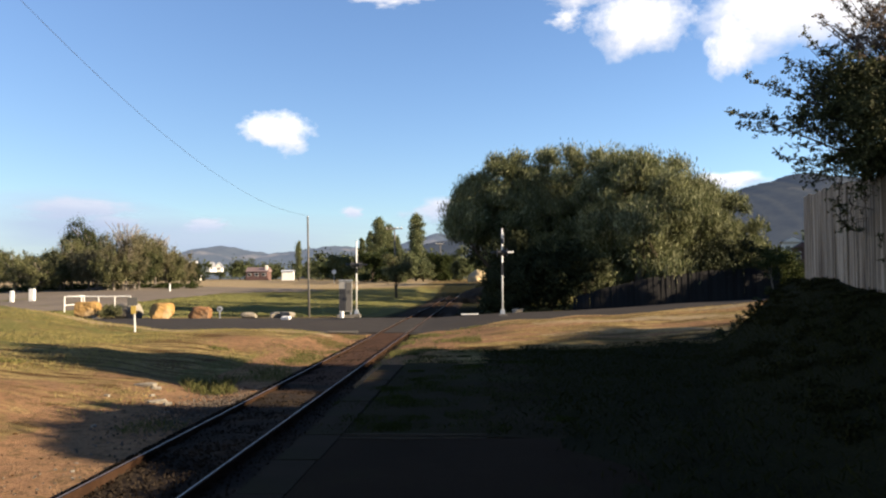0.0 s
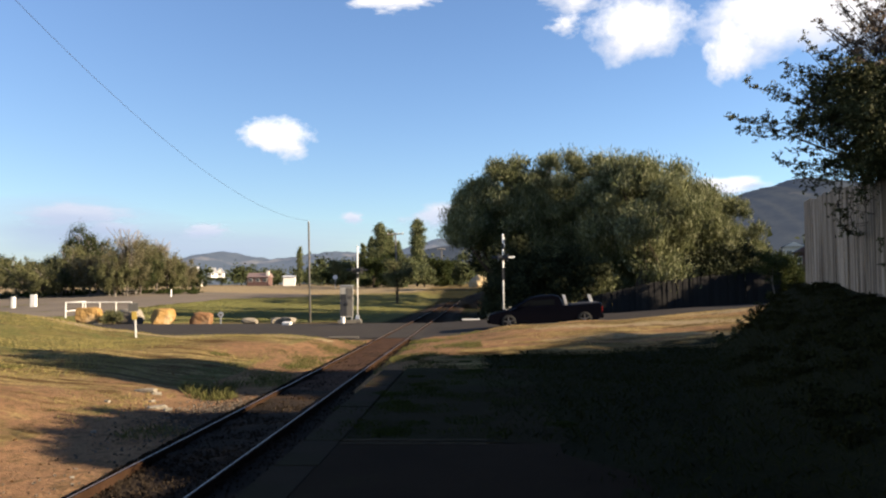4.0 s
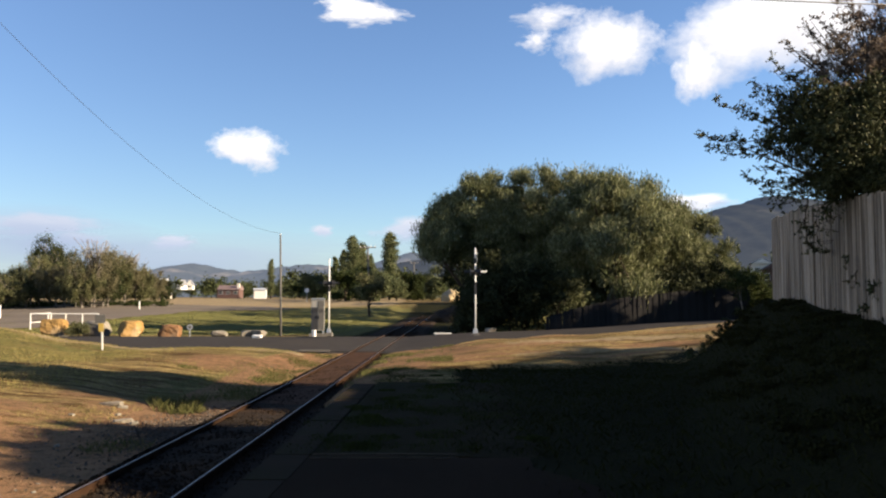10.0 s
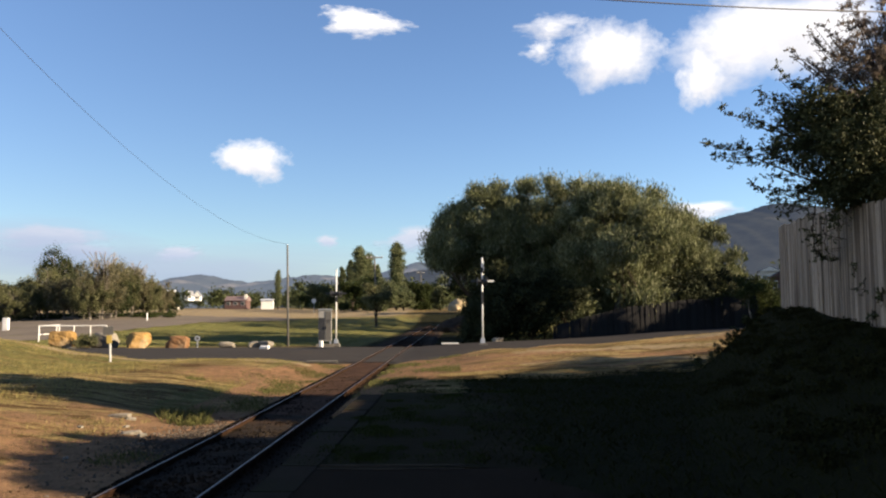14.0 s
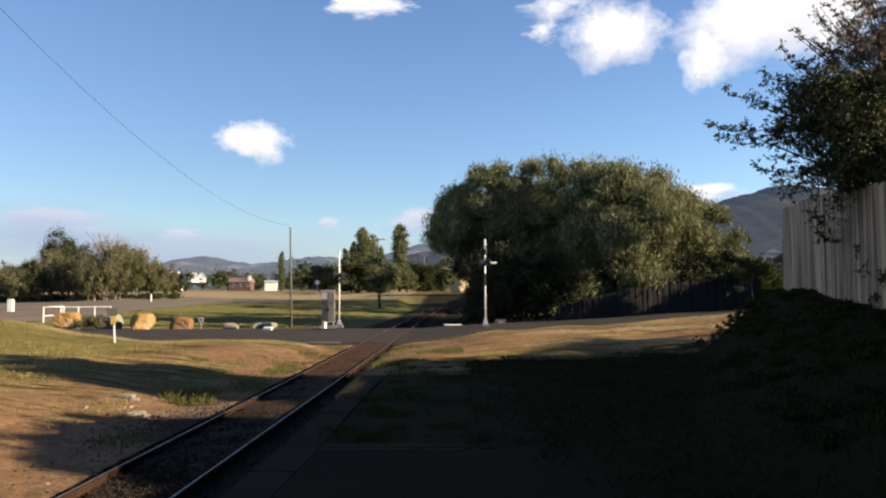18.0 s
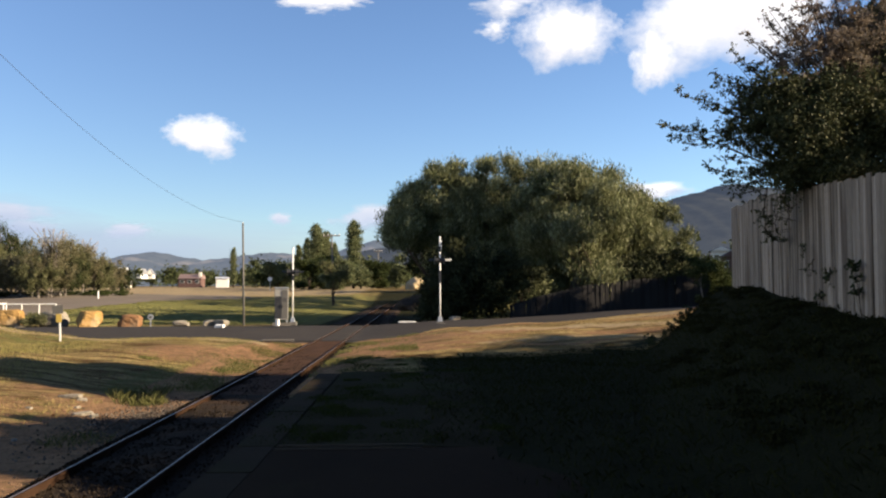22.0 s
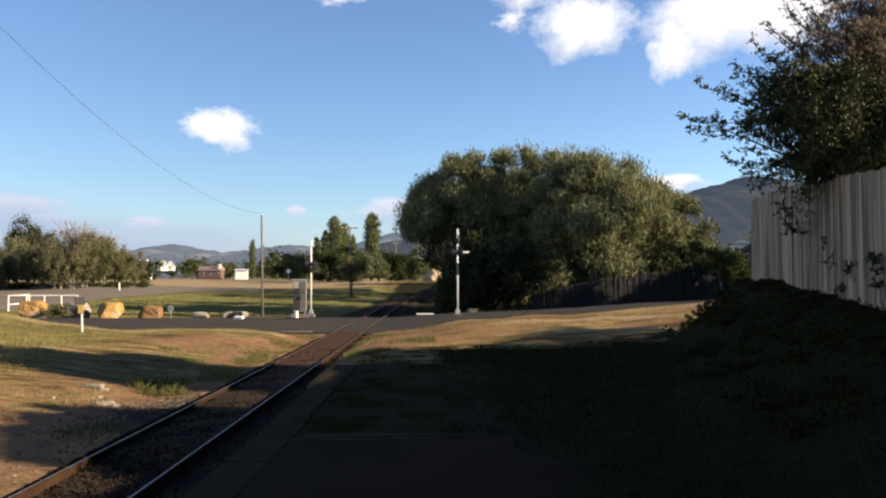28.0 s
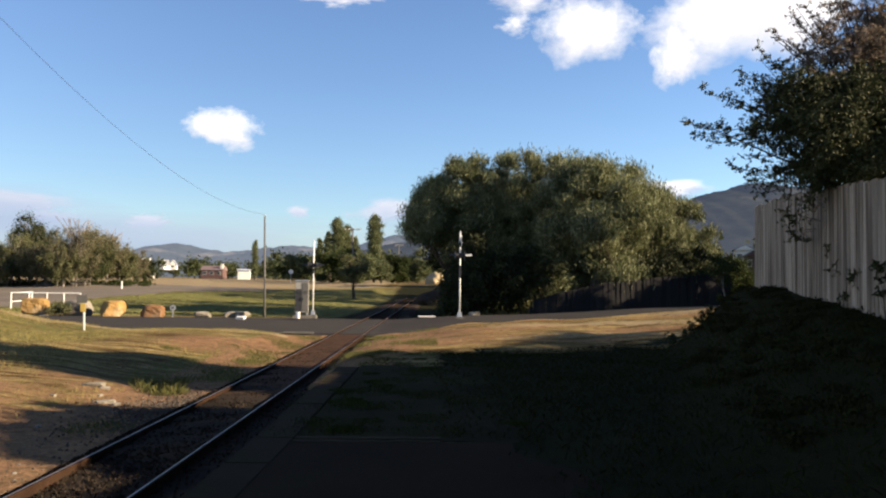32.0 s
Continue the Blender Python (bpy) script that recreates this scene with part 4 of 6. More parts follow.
def build_near_tree():
    """The leafy tree that leans over the tall fence."""
    rng = np.random.default_rng(51)
    foot = np.array((9.3, 14.1, 1.65))
    rows, top, twigs = [], [], []
    # dense masses of the crown: centre, radii, tufts, their size
    # the last two lie out of view, added to shade the lower crown
    for centre, radii, n, size in (((6.7, 13.0, 4.42), (0.80, 0.9, 0.86), 110, 0.27), ((6.3, 13.0, 4.86), (0.66, 0.8, 0.66), 80, 0.24), ((7.1, 13.1, 5.1), (0.82, 0.9, 0.62), 90, 0.26),
                                   ((7.7, 13.3, 4.9), (0.9, 1.0, 0.85), 110, 0.28), ((8.6, 13.5, 4.9), (1.0, 1.2, 1.2), 110, 0.34), ((5.78, 12.9, 4.62), (0.44, 0.6, 0.34), 34, 0.17),
                                   ((5.95, 12.9, 5.2), (0.40, 0.6, 0.36), 26, 0.17), ((6.22, 13.1, 3.92), (0.40, 0.6, 0.34), 34, 0.18), ((7.0, 13.3, 3.90), (0.60, 0.7, 0.28), 46, 0.2), ((7.6, 13.6, 4.15), (0.6, 0.8, 0.4), 36, 0.24), ((7.15, 12.6, 3.86), (0.55, 0.5, 0.30), 40, 0.2), ((9.4, 12.8, 4.55), (1.0, 1.3, 0.8), 90, 0.4), ((10.7, 12.5, 4.9), (1.0, 1.3, 0.8), 80, 0.45)):
        rows += dome(rng, np.array(centre) - foot, radii, n, size, -0.95, 0.10)
    # sparse russet masses at the top
    for centre, radii, n in (((6.45, 12.9, 5.62), (0.55, 0.6, 0.45), 46), ((7.0, 13.0, 6.0), (0.72, 0.7, 0.52), 90), ((7.7, 13.1, 6.1), (0.75, 0.8, 0.72), 110), ((8.5, 13.3, 6.2), (0.8, 0.8, 0.7), 36), ((7.2, 13.0, 6.7), (0.9, 0.7, 0.5), 70)):
        top += dome(rng, np.array(centre) - foot, radii, n, 0.13, -0.98, 0.2)

    def spray(a, b, tufts, count, size, sag=0.05):
        """A thin shoot with side twigs, each with a bunch of leaves at its end."""
        count, size = int(1.5 * count), 0.8 * size
        a, b = np.array(a) - foot, np.array(b) - foot
        long = np.linalg.norm(b - a)
        points = [a * (1 - q) + b * q + np.array((0, 0, -sag * long * 4 * q * (1 - q))) + rng.normal(size=3) * 0.012 for q in np.linspace(0, 1, 9)]
        for k, (p, q) in enumerate(zip(points, points[1:])):
            twigs.append((p, q, 0.011 * (1 - k / 11), 0.011 * (1 - (k + 1) / 11)))
        for k in range(count):
            q = (k + rng.random()) / count
            p = points[min(8, int(q * 8.999))]
            way = unit(rng.normal(size=3) * np.array((0.8, 0.7, 1.0)) + 0.5 * (b - a) / long + np.array((0, 0, 0.35)))
            e = p + way * rng.uniform(0.06, 0.24) * (1.15 - 0.6 * q)
            twigs.append((p, e, 0.005, 0.002))
            for w in (1.0, 0.55):
                r = size * rng.uniform(0.7, 1.25) * (1.1 - 0.35 * q)
                tufts.append((*(p * (1 - w) + e * w), r * 1.2, r, r * 0.85))

    for a, b, n, size in (((5.70, 12.8, 4.66), (4.22, 12.7, 4.60), 34, 0.075), ((5.6, 12.8, 4.55), (4.34, 12.8, 4.46), 26, 0.07), ((5.75, 12.8, 4.75), (4.46, 12.7, 5.20), 28, 0.065), ((5.75, 12.8, 4.9), (4.80, 12.8, 5.12), 20, 0.06),
                          ((5.9, 12.9, 3.92), (4.95, 12.8, 3.96), 24, 0.065), ((5.95, 12.9, 3.80), (5.18, 12.8, 3.72), 20, 0.065), ((5.9, 12.9, 4.2), (5.15, 12.8, 4.10), 14, 0.06), ((6.0, 12.9, 3.7), (5.42, 12.8, 3.52), 12, 0.06),
                          ((5.9, 12.9, 5.25), (5.10, 12.8, 5.55), 20, 0.065), ((5.9, 12.9, 5.0), (5.05, 12.8, 5.40), 16, 0.06), ((6.05, 12.9, 5.45), (5.38, 12.8, 5.90), 20, 0.065), ((5.75, 12.8, 4.45), (4.62, 12.7, 4.34), 18, 0.06)):
        spray(a, b, rows, n, size)
    for a, b, n in (((6.3, 12.9, 5.8), (5.62, 12.8, 6.24), 18), ((6.5, 12.9, 6.0), (5.95, 12.8, 6.46), 18), ((6.7, 12.9, 6.2), (6.12, 12.8, 6.66), 16), ((7.0, 12.9, 6.4), (6.6, 12.8, 7.0), 16), ((7.4, 13, 6.5), (7.1, 12.9, 7.2), 16)):
        spray(a, b, top, n, 0.06)
    # thin shoots that hang down before the boards
    for a, b, n in (((6.20, 13.4, 3.72), (6.62, 14.6, 3.32), 16), ((6.50, 14.2, 3.45), (6.92, 15.0, 2.98), 18), ((6.75, 14.6, 3.05), (7.20, 14.9, 2.86), 14), ((6.9, 14.6, 3.5), (7.1, 15.0, 3.0), 9), ((7.05, 14.4, 3.6), (7.12, 14.5, 3.28), 4),
                    ((6.85, 13.5, 2.72), (6.92, 13.6, 2.5), 3), ((6.78, 13.0, 2.5), (6.84, 13.2, 2.2), 4), ((6.62, 12.2, 2.3), (6.7, 12.4, 2.0), 3)):
        a, b = ((np.array(p) - np.array((0, 0, 2))) / 1.07 + np.array((0, 0, 2)) for p in (a, b))
        spray(a, b, rows, int(0.55 * n) + 1, 0.062, 0.12)
    SET = 1.07
    eye = Vector((0, 0, 2))
    ob = tree("tree", 52, eye + (Vector(foot) - eye) * SET, 4.2, 0.15, rows, 190000, 0.066, 0.0265, NEARLEAF, BARK, "leafy tree leaning over the paling fence", boughs=30, hollow=0.05, twig=0.004, bough=0.16)
    crown = new("crown", leaves("crown", rng, top, 20000, 0.060, 0.023, BUDLEAF, (0, 0, 1), 0.5, 0.05))
    crown.parent = ob
    ob.scale = (SET, SET, SET)
    tagged(crown, "sparse russet young leaves at the top")
    bm = bmesh.new()
    for a, b, r0, r1 in twigs:
        rod(bm, a, b, r0, r1, 4)
    for row in top[::7]:
        e = Vector(row[:3])
        rod(bm, e, e.lerp(Vector((-1.6, -0.9, 3.0)), 0.45), 0.004, 0.012, 4)
    tagged(part("brushwood", bm, BARK, ob), kind="stuff")
    # two unseen trees, added to keep sky light off platform and mound
    for k, (x, y) in enumerate(((8.9, 0.4), (9.3, -3.2))):
        rows = dome(rng, (0, 0, 3.1), (1.8, 1.4, 1.8), 150, 0.45, -0.9)
        tree("tree", 56 + k, Vector((x, y, 1.4)), 5.0, 0.16, rows, 22000, 0.28, 0.12, NEARLEAF, BARK, "unseen leafy tree behind the paling fence, put in for its shade", boughs=14, hollow=0.1, twig=0.01, bough=0.2, far_off=True)
    # a second one stands nearer, out of view; its shadow falls over the track
    rows = dome(rng, (0, 0.9, 2.65), (1.7, 1.7, 1.22), 180, 0.40, -0.9) + dome(rng, (0, -0.85, 2.6), (1.1, 0.75, 0.95), 130, 0.3, -0.9) + dome(rng, (0, -3.5, 1.8), (1.2, 1.9, 1.05), 120, 0.3, -0.9)
    tree("tree", 53, Vector((8.2, 8.1, 1.45)), 4.6, 0.15, rows, 40000, 0.28, 0.11, NEARLEAF, BARK, "unseen leafy tree behind the paling fence, put in for its shade", boughs=14, hollow=0.1, twig=0.01, bough=0.2, far_off=True)
    # another out of view, put in to lay the farther shadow band on the bank
    rows = dome(rng, (-0.3, -2.2, 4.7), (2.0, 1.35, 2.3), 130, 0.5, -0.95) + dome(rng, (-1.5, -2.1, 4.5), (1.2, 1.0, 1.4), 60, 0.45, -0.95)
    tree("tree", 54, Vector((11.2, 17.0, 1.7)), 5.5, 0.16, rows, 30000, 0.28, 0.12, NEARLEAF, BARK, "unseen leafy tree behind the paling fence, put in for its shade", boughs=16, hollow=0.1, twig=0.01, bough=0.2, far_off=True)
    # tall trees outside the view, put in to shade field, willows and dark fence
    for k, (x, y, h) in enumerate(((29.0, 40.6, 20.0), (33.0, 40.0, 22.0))):
        rows = dome(rng, (0, 0, h * 0.62), (2.6, 1.3, h * 0.36), 150, 0.7, -0.95)
        tree("tree", 340 + k, Vector((x, y, float(height_of(x, y)))), h, 0.3, rows, 22000, 0.40, 0.18, DARKLEAF, BARK, "unseen tall dense tree beyond the road, put in for its shade", boughs=16, hollow=0.1, far_off=True)
    # low tree out of view, added to set the shadow's edge on the verge
    rows = dome(rng, (0, 0, 2.0), (1.6, 3.9, 1.35), 150, 0.42, -0.9) + dome(rng, (0, -2.0, 3.1), (1.4, 1.9, 1.4), 70, 0.45, -0.9)
    tree("tree", 58, Vector((15.5, 19.1, float(height_of(15.5, 19.1)))), 3.0, 0.1, rows, 20000, 0.22, 0.10, NEARLEAF, BARK, "unseen low leafy tree behind the paling fence, put in for its shade", boughs=10, hollow=0.1, twig=0.01, bough=0.2, far_off=True)
    # trees behind the willows and off to the right, added as shadow casters
    for k, (x, y, h) in enumerate(((24.5, 43.5, 6.2), (27.5, 44.6, 6.8), (25.5, 50.0, 6.4), (29, 42, 6.6), (30.5, 45.8, 7.0), (26, 40.8, 5.6), (8, 78, 8.5), (14, 80, 8), (19, 79, 8), (13, 102, 9), (20, 104, 9), (27, 103, 8), (2.2, 62, 10.5), (4.8, 65.5, 12), (3.6, 57.5, 9.5), (5.6, 59, 10), (8.4, 61, 9.5), (8, 66, 10.5), (6.2, 79.5, 10.5), (5.6, 83, 12), (7.5, 87, 13), (7, 94, 14), (10, 97, 15), (7.5, 103, 15), (11, 106, 15), (8.5, 124, 9), (11, 127, 9))):
        r = 3.0 if y > 81 and x < 13 else 2.5 if x > 20 and y < 55 else 2.0
        rows = dome(rng, (0, 0, h * 0.55), (r, r, h * 0.45), 36 if r < 3 else 70, 0.7, -0.95)
        z = float(height_of(x, y))
        tree("tree", 300 + k, Vector((x, y, z)), h - z, 0.14, rows, 4000 if r == 2 else 12000, 0.38, 0.17, DARKLEAF, BARK, "dense tree beyond the road, put in for its shade", boughs=8, hollow=0.1, far_off=True)


def build_far_trees():
    park = "sparse park tree with pale trunk and olive leaves"
    spec = [(61, 92, 410, 528, 118, 62, DARKLEAF, 0), (78, 112, 428, 528, 117, 60, DARKLEAF, 0), (62, 20, 466, 530, 112, 75, PARKLEAF, 0), (63, 130, 474, 530, 120, 50, PARKLEAF, 0), (77, 74, 440, 529, 110, 52, PARKLEAF, 0), (64, 172, 412, 532, 104, 72, PARKLEAF, 1), (79, 196, 436, 531, 109, 60, PARKLEAF, 0), (65, 226, 430, 530, 112, 56, PARKLEAF, 1),
            (66, 268, 468, 528, 124, 44, PARKLEAF, 0), (67, -30, 464, 532, 110, 80, PARKLEAF, 0), (68, 60, 466, 530, 108, 60, PARKLEAF, 0), (69, 195, 462, 531, 108, 60, DARKLEAF, 0), (70, -90, 456, 530, 115, 80, DARKLEAF, 0), (71, 105, 462, 532, 106, 54, PARKLEAF, 0), (72, 245, 464, 531, 114, 54, PARKLEAF, 0), (73, 150, 462, 532, 103, 60, PARKLEAF, 0), (74, 10, 478, 532, 104, 70, PARKLEAF, 0), (75, 290, 482, 527, 135, 40, DARKLEAF, 0)]
    for seed, px, top, base, d, wide, leaf, bare in spec:
        rng = np.random.default_rng(seed)
        p = spot(px, base, d)
        p.z = float(height_of(p.x, p.y))
        h, r = (520 - top) * d / 1414.4 + 2 - p.z, wide * d / 1414.4 / 2
        puffs = [(a, b, c, p1 * 0.8, p2 * 0.8, p3 * 1.5) for a, b, c, p1, p2, p3 in dome(rng, (0, 0, h * 0.56), (r * 1.3, r * 1.2, h * 0.41), 100, 0.09 * h, -0.98, 0.12)]
        if bare:
            puffs = [q for q in puffs if q[2] < h * 0.82]
        sticks = [(rng.normal() * r * 0.45, rng.normal() * r * 0.4, h * rng.uniform(0.8, 1.0 if bare else 0.93)) for _ in range(46 if bare else 12)]
        tree("park_tree", seed, p, h, 0.16, puffs, 11000 if bare else 19000, 0.20, 0.115, OLIVELEAF if bare or seed in (66, 71) else leaf, PALEBARK, park if bare else "broad olive-green park tree", group="park trees", hollow=0.0, fuzz=0.32, bare=sticks, twig=0.03, bough=0.45, far_off=True)
    # a low belt of dark leaves stands in for shade at the trees' feet
    rng = np.random.default_rng(98)
    rows = []
    for _ in range(150):
        px, d = rng.uniform(-120, 300), rng.uniform(106, 124)
        p = spot(px, 520, d)
        rows.append((p.x, p.y, float(height_of(p.x, p.y)) + rng.uniform(0.1, 0.4), 1.0, 0.8, 0.4))
    tagged(new("undergrowth", leaves("undergrowth", rng, rows, 24000, 0.22, 0.13, BUSH, hollow=0.0, fuzz=0.2, far_off=True)), "low leaves added for the dark shade beneath the park trees", "undergrowth", kind="stuff")
    rng = np.random.default_rng(76)
    p = spot(656, 545, 90)
    p.z = float(height_of(p.x, p.y))
    tree("park_tree", 76, p, 4.6, 0.13, dome(rng, (0, 0, 3.5), (1.5, 1.4, 1.6), 34, 0.5, -0.9, 0.2), 9000, 0.20, 0.10, PARKLEAF, BARK, "small dark-trunked tree alone on the field", boughs=12, hollow=0.0, fuzz=0.4, far_off=True)
    slim = "tall slender poplar beyond the field"
    for seed, px, top, d, wide in ((81, 597, 444, 190, 13), (82, 611, 432, 185, 15), (83, 627, 407, 175, 30), (84, 643, 420, 178, 27), (85, 693, 401, 160, 29), (86, 483, 448, 230, 14), (87, 656, 440, 190, 26)):
        rng = np.random.default_rng(seed)
        p = spot(px, 520, d)
        p.z = float(height_of(p.x, p.y))
        h, r = (520 - top) * d / 1414.4 + 2 - p.z, wide * d / 1414.4 / 2
        puffs = [(*(rng.normal(size=2) * r * 0.2), h * s, r * 0.85 * (1.0 - 0.5 * max(0, s - 0.8) / 0.2), r * (1.0 - 0.5 * max(0, s - 0.8) / 0.2), h * 0.06) for s in np.linspace(0.10, 0.97, 40)]
        tree("poplar", seed, p, h, 0.25, puffs, 6000 if seed == 86 else 20000, 0.34, 0.19, POPLAR, BARK, slim, (0, 0, 1), 0.8, "poplars", hollow=0.0, fuzz=0.16, far_off=True)
    for seed, px, d, w, top in ((90, 560, 165, 60, 475), (91, 615, 150, 70, 472), (92, 665, 145, 50, 468), (93, 735, 160, 46, 470), (94, 770, 168, 40, 468), (95, 640, 160, 50, 465), (96, 705, 155, 36, 480), (97, 548, 190, 46, 480), (99, 752, 178, 56, 476)):
        rng = np.random.default_rng(seed)
        p = spot(px, 520, d)
        p.z = float(height_of(p.x, p.y))
        h, r = (520 - top) * d / 1414.4 + 2 - p.z, w * d / 1414.4 / 2
        puffs = dome(rng, (0, 0, h * 0.5), (r, r * 0.8, h * 0.5), 24, h * 0.17, -0.9)
        tree("tree", seed, p, h, 0.2, puffs, 15000, 0.36, 0.20, BUSH if seed % 2 else POPLAR, BARK, "bushy green tree at the field's edge", group="trees by the field", boughs=8, hollow=0.0, fuzz=0.3, far_off=True)
    # woods and town trees farther off, too many to count
    rng = np.random.default_rng(99)
    rows = []
    for _ in range(560):
        d = rng.uniform(230, 520)
        px = rng.uniform(-200, 860)
        h = rng.uniform(7, 13) * (0.6 + 0.4 * d / 500)
        x = (px - 784) * d / 1414.4
        if abs(px - 440) < 62 and d < 330 or abs(px - 330) < 40 and d < 440 or abs(px - 466) < 16:
            continue
        z = float(height_of(x, d))
        for _ in range(4):
            s = h * rng.uniform(0.2, 0.36)
            rows.append((x + rng.normal() * h * 0.3, d + rng.normal() * h * 0.3, z + h * rng.uniform(0.2, 0.75), s * 1.2, s * 1.2, s))
    for _ in range(260):
        d = rng.uniform(90, 300)
        x = 20 + rng.uniform(0, 1) * d * 0.5
        h = rng.uniform(5, 9)
        if 0.35 < x / d < 0.46 and d < 190:
            continue
        z = float(height_of(x, d))
        for _ in range(3):
            s = h * rng.uniform(0.2, 0.36)
            rows.append((x + rng.normal() * h * 0.3, d + rng.normal() * h * 0.3, z + h * rng.uniform(0.2, 0.75), s * 1.2, s * 1.2, s))
    tagged(new("woods", leaves("woods", rng, rows, 190000, 1.1, 0.70, WOODS, hollow=0.0, fuzz=0.3, far_off=True)), "dark woods and town trees in the distance", "trees", kind="stuff")


build_ground()
build_road()
CARPARK = [(-29, 44), (-29, 94), (-20, 112), (-27, 122), (-170, 122), (-170, 44)]


def in_carpark(x, y):
    inside = False
    for (ax, ay), (bx, by) in zip(CARPARK, CARPARK[1:] + CARPARK[:1]):
        if (ay > y) != (by > y) and x < (bx - ax) * (y - ay) / (by - ay) + ax:
            inside = not inside
    return inside


draped("car_park", in_carpark, np.concatenate([np.arange(-170, -50, 4.0), np.arange(-50, -15, 1.0)]), np.arange(44, 156, 1.5), 0.05, GRAVEL, "wide grey gravel car park beyond the road", "car park")
build_platform()
build_fence()
build_back_fence()
build_hills()
build_clouds()
build_willows()
build_near_tree()
build_far_trees()

# ---- posts, signals and small things ----
def lean(x, y, z, top_x, height):
    return pose(x, y, z, 0, math.degrees(math.atan2(top_x - x, height)), 0)


def build_pole(x, y, top_x, h, r, label, arms=()):
    z = float(height_of(x, y))
    pole = tagged(new("utility_pole"), label, "pole")
    pole.matrix_world = lean(x, y, z, top_x, h)
    part("shaft", rod(bmesh.new(), (0, 0, -0.4), (0, 0, h), r, r * 0.72, 14), POLEWOOD, pole, smooth=True)
    part("cap", rod(bmesh.new(), (0, 0, h), (0, 0, h + 0.03), r * 0.76, r * 0.6, 14), GALV, pole)
    for a, w in arms:
        part("crossarm", block(bmesh.new(), w, 0.1, 0.12, pose(0, -r * 0.8 - 0.05, h - a), 0.01), TIMBER, pole)
        for k in (-0.45, -0.2, 0.2, 0.45):
            part("insulator", rod(bmesh.new(), (k * w, -r * 0.8 - 0.05, h - a + 0.12), (k * w, -r * 0.8 - 0.05, h - a + 0.26), 0.045, 0.03, 8), WHITE, pole)
    return pole


def build_wire(points, r, label):
    bm = bmesh.new()
    for a, b in zip(points, points[1:]):
        rod(bm, a, b, r, r, 6)
    return thing("overhead_wire", bm, BLACK, label, "wire")


def build_signal(x, y, h, lamps_at, label, plates, sunny_hoods, sleeves=()):
    """Level crossing lights on a mast; the lamps look along the road, both ways."""
    z = float(road_height(x)) + 0.02
    sig = tagged(new("crossing_signal"), label, "crossing signal", "crossing signals")
    sig.location = (x, y, z)
    part("footing", block(bmesh.new(), 0.5, 0.5, 0.2, pose(0, 0, -0.1), 0.03, 0.8), CONCRETE, sig)
    part("base_casting", block(bmesh.new(), 0.26, 0.26, 0.25, pose(0, 0, 0.1), 0.02, 0.7), GALV, sig)
    part("mast", rod(bmesh.new(), (0, 0, 0.1), (0, 0, h), 0.042, 0.039, 14), WHITE, sig, "white painted steel mast", smooth=True)
    part("mast_cap", rod(bmesh.new(), (0, 0, h), (0, 0, h + 0.05), 0.052, 0.03, 12), GALV, sig)
    part("junction_box", block(bmesh.new(), 0.2, 0.18, 0.26, pose(0, 0, lamps_at - 0.13), 0.02), BLACK, sig)
    part("lamp_arm", rod(bmesh.new(), (0, -0.42, lamps_at), (0, 0.42, lamps_at), 0.03, 0.03, 8), BLACK, sig)
    for s in (-1, 1):
        for w in (-0.4, 0.4):
            lamp = new("lamp_unit", mesh_of("lamp_unit", rod(bmesh.new(), (s * 0.06, w, lamps_at), (s * 0.24, w, lamps_at), 0.08, 0.10, 16), BLACK))
            lamp.parent = sig
            part("backboard", rod(bmesh.new(), (s * 0.235, w, lamps_at), (s * 0.25, w, lamps_at), 0.2, 0.2, 24), BLACK, lamp)
            bm = bmesh.new()
            for k in range(13):
                a = math.pi * (-0.1 + 1.2 * k / 12)
                p = (0, w + 0.075 * math.cos(a), lamps_at + 0.05 * math.sin(a))
                bm.verts.new((s * 0.25, p[1], p[2]))
                bm.verts.new((s * 0.56, p[1], p[2] + 0.01))
            bm.verts.ensure_lookup_table()
            for k in range(12):
                bm.faces.new([bm.verts[i] for i in (2 * k, 2 * k + 1, 2 * k + 3, 2 * k + 2)])
            # the sun-side hood takes its own paint; white there stands in for sunlight
            part("hood", bm, BLACK if s < 0 else sunny_hoods, lamp)
    for at, tall in sleeves:
        part("sleeve", block(bmesh.new(), 0.115, 0.13, tall, pose(0.0, 0, at), 0.012), BLACK, sig, "black clamp and cable box on the mast")
    for at, size in plates:
        for turn in (-45, 45):
            part("crossbuck_board", block(bmesh.new(), 0.012, 0.2, size, pose(0.075, 0, at, turn) @ pose(0, 0, -size / 2), 0.003), WHITE, sig, "white crossbuck board with dark edge")
        part("sign_plate", block(bmesh.new(), 0.02, 0.5, 0.34, pose(0.09, 0, at - 0.75), 0.004), BLACK, sig)
    return sig


CABINET = surface("cabinet_paint", (0.253, 0.246, 0.225), (0.204, 0.197, 0.183), 2.0, 35, 0.6, bump=0.15, stain=(0.155, 0.134, 0.106))


